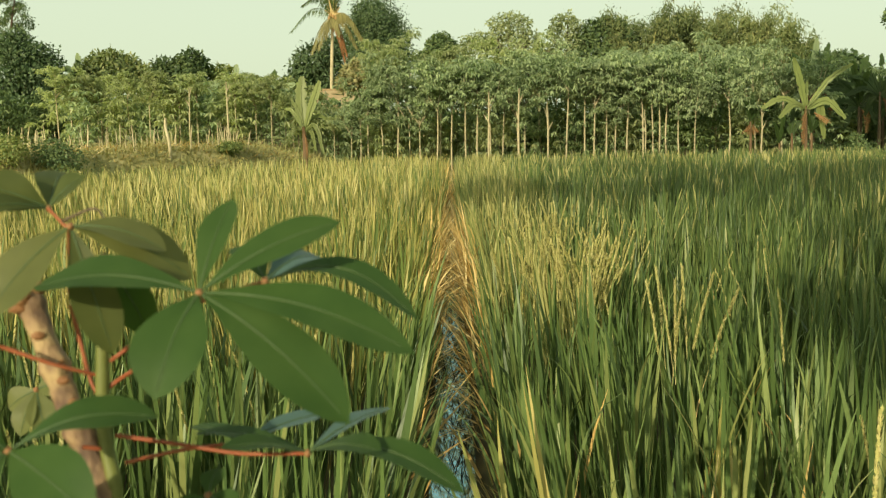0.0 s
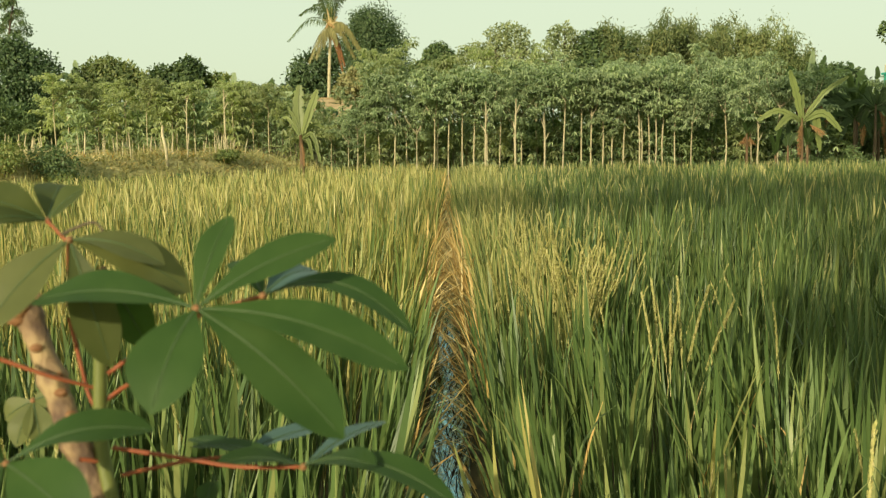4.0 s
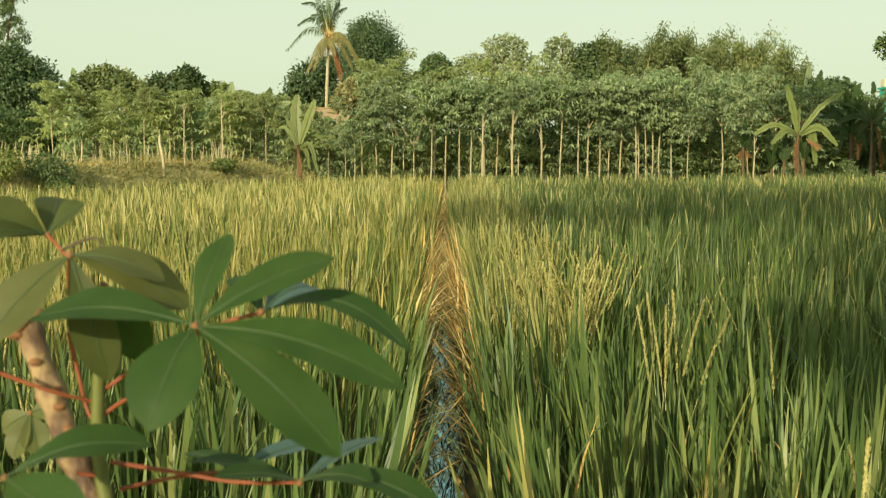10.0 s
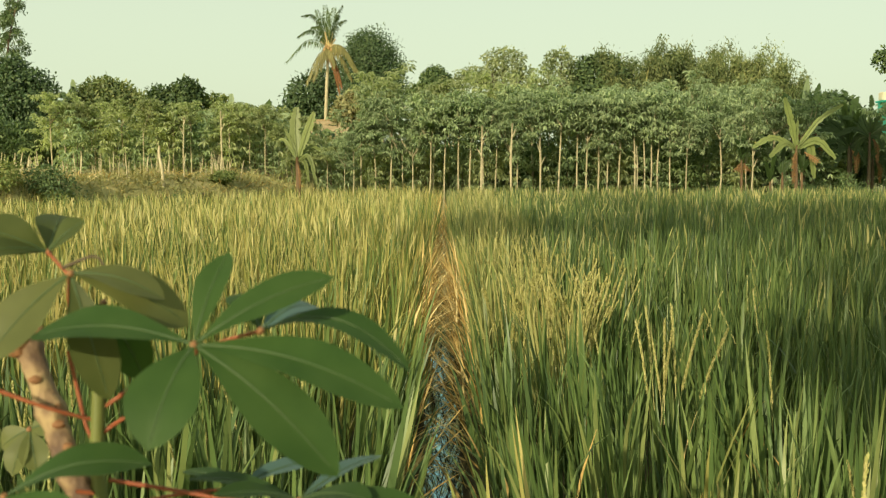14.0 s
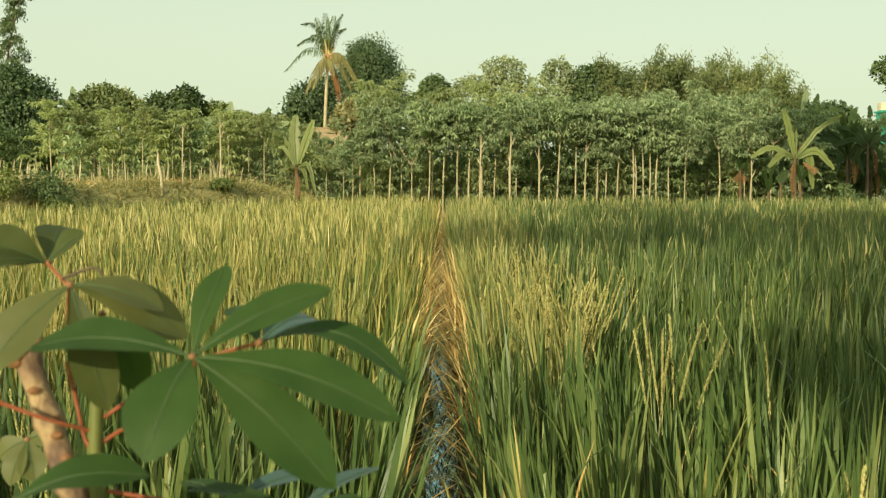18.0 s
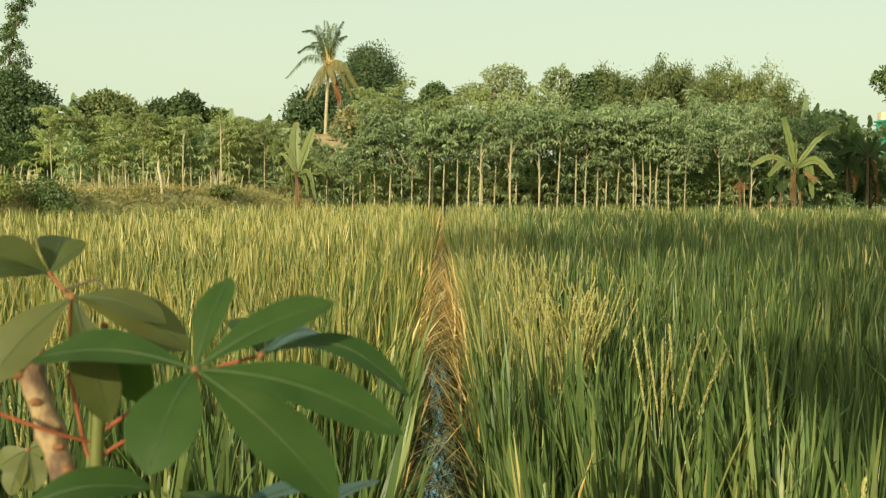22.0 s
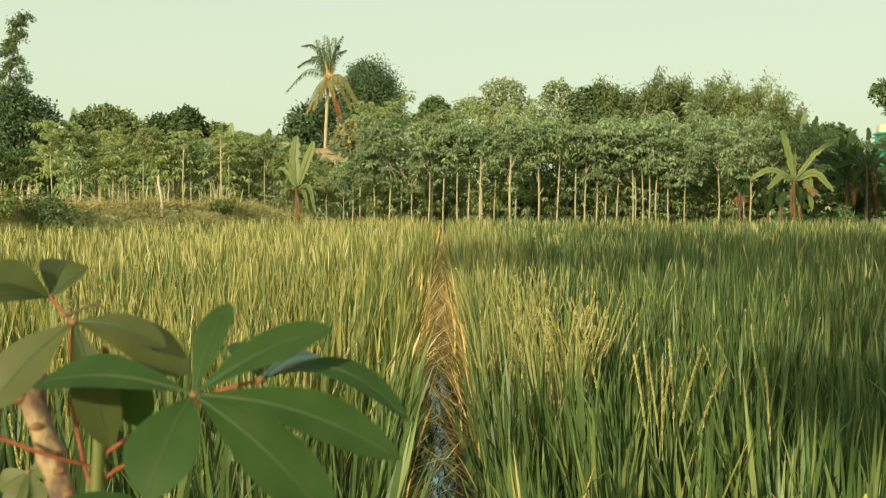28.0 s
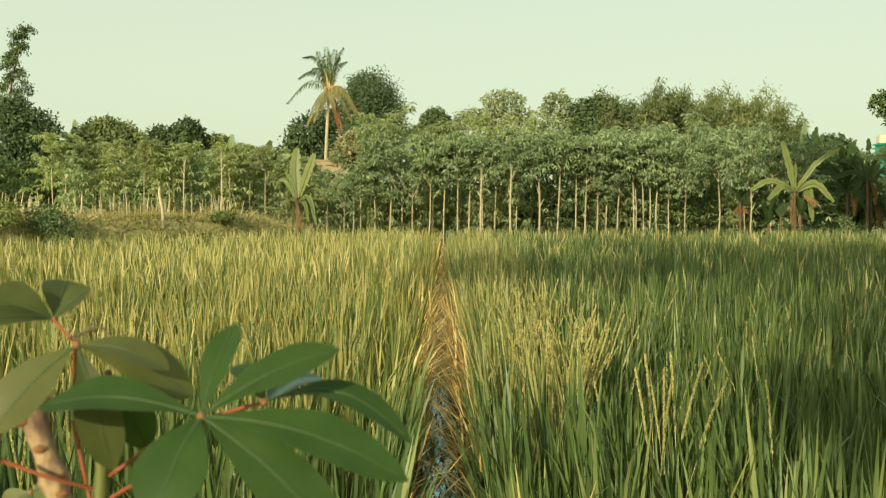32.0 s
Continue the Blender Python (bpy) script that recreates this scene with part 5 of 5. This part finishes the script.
def shrubs():
    rng = np.random.default_rng(130)
    # The last three shrubs here use the dark leaf: shade put into their colour.
    rows = [(-7.45, 18.6, 0.46, 0.44, DARKLEAF), (-7.0, 18.6, 0.40, 0.40, DARKLEAF), (-8.05, 18.0, 0.35, 0.42, BUSH), (-6.4, 19.2, 0.5, 0.24, BUSH), (-5.9, 19.6, 0.45, 0.22, BUSH), (-5.40, 20.8, 0.45, 0.30, DARKLEAF), (-4.95, 21.0, 0.40, 0.28, DARKLEAF), (-4.60, 21.5, 0.30, 0.28, DARKLEAF), (-7.0, 18.2, 0.5, 0.3, WEED), (-5.9, 19.4, 0.45, 0.25, WEED), (-3.9, 21.4, 0.4, 0.3, WEED), (-8.3, 15.6, 0.4, 0.4, BUSH), (6.85, 25.2, 0.42, 0.42, DARKLEAF), (7.3, 25.4, 0.30, 0.35, BUSH), (9.3, 25.9, 0.4, 0.45, DARKLEAF), (9.9, 26.1, 0.4, 0.5, DARKLEAF), (10.8, 26.2, 0.45, 0.5, DARKLEAF)]
    rows += [(x + rng.normal(0, 0.1), float(field_edge(np.array(x))) + rng.uniform(0.6, 2.4), rng.uniform(0.28, 0.5), rng.uniform(0.10, 0.24), (WEED, BUSH, BUSH)[k % 3]) for k, x in enumerate(np.arange(-9.5, -3.4, 0.45))]
    for x, y, r, h, mat in rows:
        z = float(ground_height(np.array(x), np.array(y)))
        c = [(x + rng.normal(0, r * 0.4), y + rng.normal(0, r * 0.3), z + h * rng.uniform(0.6, 1.2), r * rng.uniform(0.5, 0.8), h * rng.uniform(0.5, 0.8)) for _ in range(4)]
        broad_tree(int(rng.integers(1000)), "shrub", (x, y), c, 2000, 0.062, mat, "low leafy shrub at the edge of the rice", 0.02, "shrub")
    # undergrowth behind the stems
    kinds = []
    for k in range(4):
        t = thing("undergrowth_bush", (0, 0, 0), "dark leafy undergrowth bush behind the cassava stems", "bush", "undergrowth bushes")
        blobs = [(rng.normal(0, 0.35), rng.normal(0, 0.2), rng.uniform(0.4, 1.5), 0.42, 0.40) for _ in range(7)]
        piece("foliage", mesh_from("foliage", *palmate(rng, leaf_cloud(rng, blobs, 130, 0.1)[0][::4], 0.20), (LIT_CASSAVA, CASSAVA, DARKLEAF, DARKLEAF)[k], False), t)
        for q in range(3):
            piece("stem", mesh_from("stem", *tube([(q * 0.15 - 0.15, 0, -0.1), (q * 0.2 - 0.2, 0.05, 0.9)], (0.012, 0.006), 5), DARKBARK), t)
        kinds.append(t)
    spots = [(x + rng.normal(0, 0.15), rng.uniform(27.8, 31.5)) for x in np.arange(-10.6, 13.5, 0.50)] + [(x + rng.normal(0, 0.2), rng.uniform(32, 33)) for x in np.arange(-15, 14.5, 0.55)]
    spots += [(x + rng.normal(0, 0.2), rng.uniform(26.7, 27.6)) for x in np.arange(-9.8, 9.5, 0.85)]
    for k, (x, y) in enumerate(spots):
        m = Matrix.Translation((x, y, float(ground_height(np.array(x), np.array(y))) - 0.05)) @ pose(0, 0, 0, 0, 0, rng.uniform(0, 360))
        if k < 4:
            kinds[k].matrix_basis = m
        else:
            copy_thing(kinds[k % 4 if x > 1.0 else k % 2 if x > -10.8 else k % 2 + 2], m)


shrubs()


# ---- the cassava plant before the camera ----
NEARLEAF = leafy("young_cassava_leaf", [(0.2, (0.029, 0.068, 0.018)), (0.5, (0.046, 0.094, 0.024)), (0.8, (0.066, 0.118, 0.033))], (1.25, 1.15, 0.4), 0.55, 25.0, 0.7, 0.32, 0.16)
# Glaucous underside with the sky's bluish sheen put into its colour.
GLAUCOUS_SHEEN = leafy("glaucous_underside_sky_sheen", [(0.2, (0.065, 0.125, 0.11)), (0.8, (0.10, 0.175, 0.155))], (1.0, 1.1, 0.8), 0.45, 25.0, 0.6, 0.25, 0.35)
OLIVELEAF_NEAR = leafy("olive_cassava_leaf", [(0.2, (0.048, 0.066, 0.019)), (0.5, (0.070, 0.090, 0.026)), (0.8, (0.098, 0.115, 0.036))], (1.2, 1.1, 0.4), 0.5, 25.0, 0.7, 0.35, 0.25)
PALELEAF = leafy("pale_leaf_underside", [(0.2, (0.095, 0.112, 0.036)), (0.5, (0.132, 0.150, 0.050)), (0.8, (0.178, 0.190, 0.068))], (1.2, 1.1, 0.5), 0.5, 25.0, 0.7, 0.35, 0.3)
VEIN = rough("pale_midrib", [(0.3, (0.055, 0.095, 0.036)), (0.7, (0.085, 0.13, 0.052))], 40, 0.5, 0.1)
REDSTALK = rough("red_leaf_stalk", [(0.3, (0.21, 0.05, 0.026)), (0.5, (0.29, 0.082, 0.036)), (0.7, (0.36, 0.14, 0.06))], 30, 0.5, 0.1)
GREENSTALK = rough("green_stem", [(0.3, (0.10, 0.13, 0.032)), (0.6, (0.165, 0.175, 0.05)), (0.8, (0.23, 0.215, 0.075))], 25, 0.55, 0.2)
WOOD = rough("woody_cassava_stem", [(0.36, (0.06, 0.038, 0.030)), (0.46, (0.14, 0.088, 0.060)), (0.54, (0.26, 0.17, 0.10)), (0.66, (0.44, 0.32, 0.17))], 60, 0.75, 0.5, (1, 1, 0.55), 4)
NODE = rough("orange_leaf_scar", [(0.3, (0.18, 0.08, 0.035)), (0.6, (0.29, 0.145, 0.065)), (0.8, (0.38, 0.22, 0.11))], 60, 0.6, 0.3)


def lobe_mesh(rng, tip, width, tilt, arch, mat):
    """One finger of a cassava leaf from the hub at the origin to tip, folded along a pale rib."""
    tip = Vector(tip)
    L, d = tip.length, tip.normalized()
    v = Vector((0, -1, 0.18))
    v = (v - d * v.dot(d)).normalized()
    e = d.cross(v)
    best = max((v * math.cos(tilt) + e * math.sin(tilt) * sg for sg in (-1, 1)), key=lambda q: q.z)
    nor = best.normalized()
    s = d.cross(nor)
    n, m = 18, 3
    vs, fs = [], []
    wave = rng.uniform(0, 6.28)
    for i in range(n + 1):
        u = i / n
        w = 1.06 * width / 2 * (u ** 1.35 * (1 - u) ** 0.80) / 0.248 + 0.0008
        c = d * L * u + nor * (math.sin(math.pi * u) * arch * L) - Vector((0, 0, 1)) * (0.10 * L * u * u - 0.10 * L * u)
        for k in range(-m, m + 1):
            q = k / m
            lift = 0.16 * abs(q) * w + 0.05 * w * math.sin(9 * u + wave) * abs(q)
            vs.append(c + s * q * w + nor * lift)
    r = 2 * m + 1
    for i in range(n):
        for k in range(2 * m):
            fs.append((i * r + k, i * r + k + 1, (i + 1) * r + k + 1, (i + 1) * r + k))
    blade = (np.array([tuple(a) for a in vs]), np.array(fs))
    rib = [Vector(vs[i * r + m]) + nor * 0.0004 for i in range(n)]
    midrib = tube(rib, np.linspace(0.0010, 0.0003, n), 5)
    me = mesh_from("lobe", *joined([blade, midrib]), mat)
    me.materials.append(VEIN)
    idx = np.zeros(len(me.polygons), np.int32)
    idx[len(fs):] = 1
    me.polygons.foreach_set("material_index", idx)
    return me


def foreground_plant():
    rng = np.random.default_rng(150)
    base = Vector((-0.30, 0.83, 0.22))
    plant = thing("cassava_plant", base, "young cassava plant with red leaf stalks and broad hand-shaped leaves", "plant")

    def local(p):
        return Vector(p) - base

    def stalk(name, pts, r0, r1, mat, n=14, sides=9, label=""):
        return piece(name, mesh_from(name, *tube(smooth_path([local(p) for p in pts], n), np.linspace(r0, r1, n + 1), sides), mat), plant, label)

    wood = [(-0.300, 0.82, 0.20), (-0.300, 0.825, 0.80), (-0.305, 0.83, 1.20), (-0.309, 0.83, 1.307), (-0.319, 0.84, 1.349), (-0.337, 0.85, 1.385), (-0.352, 0.86, 1.421), (-0.368, 0.87, 1.457), (-0.384, 0.88, 1.494)]
    n = 60
    path = smooth_path([local(p) for p in wood], n)
    radii = np.array([0.0128 - 0.0022 * (i / n) + 0.0032 * max(0.0, 1 - abs((i + 3) % 11 - 5) / 2.2) + rng.normal(0, 0.0003) for i in range(n + 1)])
    piece("woody_stem", mesh_from("woody_stem", *tube(path, radii, 16), WOOD), plant, "brown woody stem with leaf scars")
    for k in (36, 40, 44, 47, 52, 57, 58, 59, 60, 60):
        bm = bmesh.new()
        bmesh.ops.create_icosphere(bm, subdivisions=2, radius=0.0055 if k < 57 else 0.0088)
        a = rng.uniform(0, 6.28)
        off = Vector((math.cos(a) * 0.011, -abs(math.sin(a)) * 0.011, 0))
        for v in bm.verts:
            v.co = Vector((v.co.x * rng.uniform(0.95, 1.3), v.co.y, v.co.z * 0.75)) + path[k] + off
        me = bm_mesh("leaf_scar", bm, NODE)
        piece("leaf_scar", me, plant, "orange swollen leaf scar")
    stalk("green_stem", [(-0.305, 0.828, 1.15), (-0.296, 0.83, 1.307), (-0.304, 0.84, 1.354), (-0.308, 0.845, 1.383), (-0.308, 0.85, 1.423), (-0.308, 0.86, 1.471)], 0.0072, 0.0056, GREENSTALK, 20, 12)
    for pts in ([(-0.385, 0.82, 1.455), (-0.344, 0.83, 1.436), (-0.311, 0.85, 1.42)],
                [(-0.306, 0.85, 1.407), (-0.291, 0.85, 1.418), (-0.25, 0.82, 1.445), (-0.206, 0.79, 1.490), (-0.199, 0.766, 1.504)],
                [(-0.336, 0.86, 1.481), (-0.33, 0.86, 1.451), (-0.321, 0.855, 1.416), (-0.312, 0.85, 1.40)],
                [(-0.296, 0.84, 1.369), (-0.235, 0.84, 1.359), (-0.183, 0.83, 1.354), (-0.126, 0.82, 1.357)],
                [(-0.287, 0.835, 1.346), (-0.24, 0.86, 1.349), (-0.193, 0.88, 1.348)],
                [(-0.322, 0.83, 1.362), (-0.30, 0.84, 1.356)],
                [(-0.300, 0.85, 1.433), (-0.24, 0.84, 1.475), (-0.19, 0.83, 1.495), (-0.157, 0.824, 1.505)],
                [(-0.340, 0.87, 1.49), (-0.338, 0.87, 1.51), (-0.334, 0.86, 1.531), (-0.320, 0.826, 1.553)],
                [(-0.338, 0.87, 1.51), (-0.346, 0.9, 1.537), (-0.374, 0.94, 1.551), (-0.392, 0.962, 1.559)]):
        stalk("leaf_stalk", pts, 0.0020, 0.0016, REDSTALK)
    stalk("tendril", [(-0.331, 0.84, 1.557), (-0.306, 0.84, 1.567), (-0.297, 0.84, 1.563), (-0.294, 0.84, 1.552)], 0.0015, 0.0010, DARKBARK, 12, 6)

    def leaf(hub, lobes, mat, label=""):
        bm = bmesh.new()
        bmesh.ops.create_icosphere(bm, subdivisions=2, radius=0.0036)
        top = piece("leaf", bm_mesh("leaf_hub", bm, NODE), plant, label)
        top.location = local(hub)
        for tip, width, tilt, arch, *own in lobes:
            piece("lobe", lobe_mesh(rng, Vector(tip) - Vector(hub), width, radians(tilt), arch, own[0] if own else mat), top)
        return top

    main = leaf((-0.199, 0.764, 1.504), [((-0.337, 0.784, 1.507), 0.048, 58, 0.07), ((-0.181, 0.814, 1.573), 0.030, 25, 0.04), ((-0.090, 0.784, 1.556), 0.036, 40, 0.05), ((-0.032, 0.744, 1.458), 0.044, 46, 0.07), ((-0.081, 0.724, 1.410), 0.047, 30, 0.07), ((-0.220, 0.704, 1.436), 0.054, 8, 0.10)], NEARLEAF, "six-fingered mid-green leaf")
    leaf((-0.157, 0.824, 1.505), [((-0.029, 0.804, 1.474), 0.034, 58, 0.20), ((-0.190, 0.884, 1.528), 0.030, 40, 0.05), ((-0.118, 0.884, 1.517), 0.034, 45, 0.10, GLAUCOUS_SHEEN)], NEARLEAF, "dark folded leaf behind")
    # The olive lobe carries the shade of the main leaf in its colour.
    leaf((-0.318, 0.824, 1.554), [((-0.375, 0.784, 1.486), 0.045, 20, 0.05), ((-0.239, 0.824, 1.532), 0.034, 55, 0.08), ((-0.225, 0.850, 1.505), 0.040, 35, 0.10), ((-0.287, 0.82, 1.446), 0.036, 14, 0.05, OLIVELEAF_NEAR)], PALELEAF, "pale leaf turned edge on")
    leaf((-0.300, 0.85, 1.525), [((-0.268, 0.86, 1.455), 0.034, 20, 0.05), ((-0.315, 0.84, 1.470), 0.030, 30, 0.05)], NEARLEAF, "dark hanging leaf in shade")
    leaf((-0.392, 0.964, 1.559), [((-0.450, 0.944, 1.585), 0.040, 20, 0.05), ((-0.355, 0.964, 1.590), 0.030, 40, 0.05), ((-0.440, 0.904, 1.562), 0.030, 50, 0.05), ((-0.405, 1.034, 1.592), 0.040, 30, 0.05)], OLIVELEAF_NEAR, "olive leaf at the top of the plant")
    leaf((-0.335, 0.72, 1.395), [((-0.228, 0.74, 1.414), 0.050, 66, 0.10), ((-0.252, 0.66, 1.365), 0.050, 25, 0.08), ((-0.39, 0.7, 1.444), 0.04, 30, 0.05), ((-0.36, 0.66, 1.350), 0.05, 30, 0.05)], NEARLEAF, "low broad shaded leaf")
    leaf((-0.126, 0.82, 1.357), [((-0.060, 0.90, 1.373), 0.026, 70, 0.03, GLAUCOUS_SHEEN), ((0.007, 0.76, 1.342), 0.034, 66, 0.12), ((-0.232, 0.86, 1.363), 0.026, 76, 0.04), ((-0.060, 0.77, 1.374), 0.032, 76, 0.06), ((-0.190, 0.78, 1.375), 0.028, 78, 0.05)], NEARLEAF, "leaf seen edge on over a red stalk")
    leaf((-0.193, 0.88, 1.348), [((-0.12, 0.93, 1.360), 0.030, 68, 0.03, GLAUCOUS_SHEEN), ((-0.25, 0.92, 1.352), 0.026, 76, 0.03)], NEARLEAF, "thin low leaf seen edge on")
    leaf((-0.475, 1.10, 1.343), [((-0.508, 1.10, 1.322), 0.030, 20, 0.05), ((-0.445, 1.10, 1.350), 0.026, 20, 0.05), ((-0.460, 1.08, 1.300), 0.030, 20, 0.05), ((-0.488, 1.08, 1.295), 0.030, 20, 0.05)], PALELEAF, "small pale leaf low on the plant")
    leaf((-0.207, 0.80, 1.328), [((-0.230, 0.78, 1.312), 0.026, 30, 0.05), ((-0.180, 0.78, 1.320), 0.026, 30, 0.05), ((-0.203, 0.82, 1.345), 0.024, 30, 0.05)], NEARLEAF, "small young leaf below")
    return main


main_leaf = foreground_plant()


def motions():
    """The near leaf nods a little on its stalk: seconds and millimetres across and up."""
    rest = Vector(main_leaf.location)
    sway = [(0, 1.6, 1.7), (1, 1.2, 0.9), (2, 0.9, 0.5), (3, 0.7, 0.5), (5.5, 0.3, 0.8), (6.5, -0.2, 0.4), (7.5, -0.6, 0.1), (8.5, -1.0, -0.1), (9.5, 0.1, -0.4), (10.5, 0.5, -0.3), (11.5, 0.2, -0.4), (12.5, -0.1, -0.4), (13.5, -0.3, -0.2), (14.5, -0.5, -0.2), (17, -0.5, -0.1), (18, -0.7, -0.3), (19, -0.1, -0.6), (20, 0.0, -0.6), (21, -0.2, -0.2), (22, -0.1, -0.1), (23, -0.2, -0.5), (24, -0.6, -0.5), (25, -1.0, -0.7), (27.5, -1.2, -0.4), (28.5, -1.1, -0.2), (29.5, 0.2, -0.1), (30.5, 0.4, 0.7), (31.5, 1.4, 1.2)]
    walk(main_leaf, [(t, Matrix.Translation(rest + Vector((0.001 * a, 0, 0.001 * b)))) for t, a, b in sway])


motions()
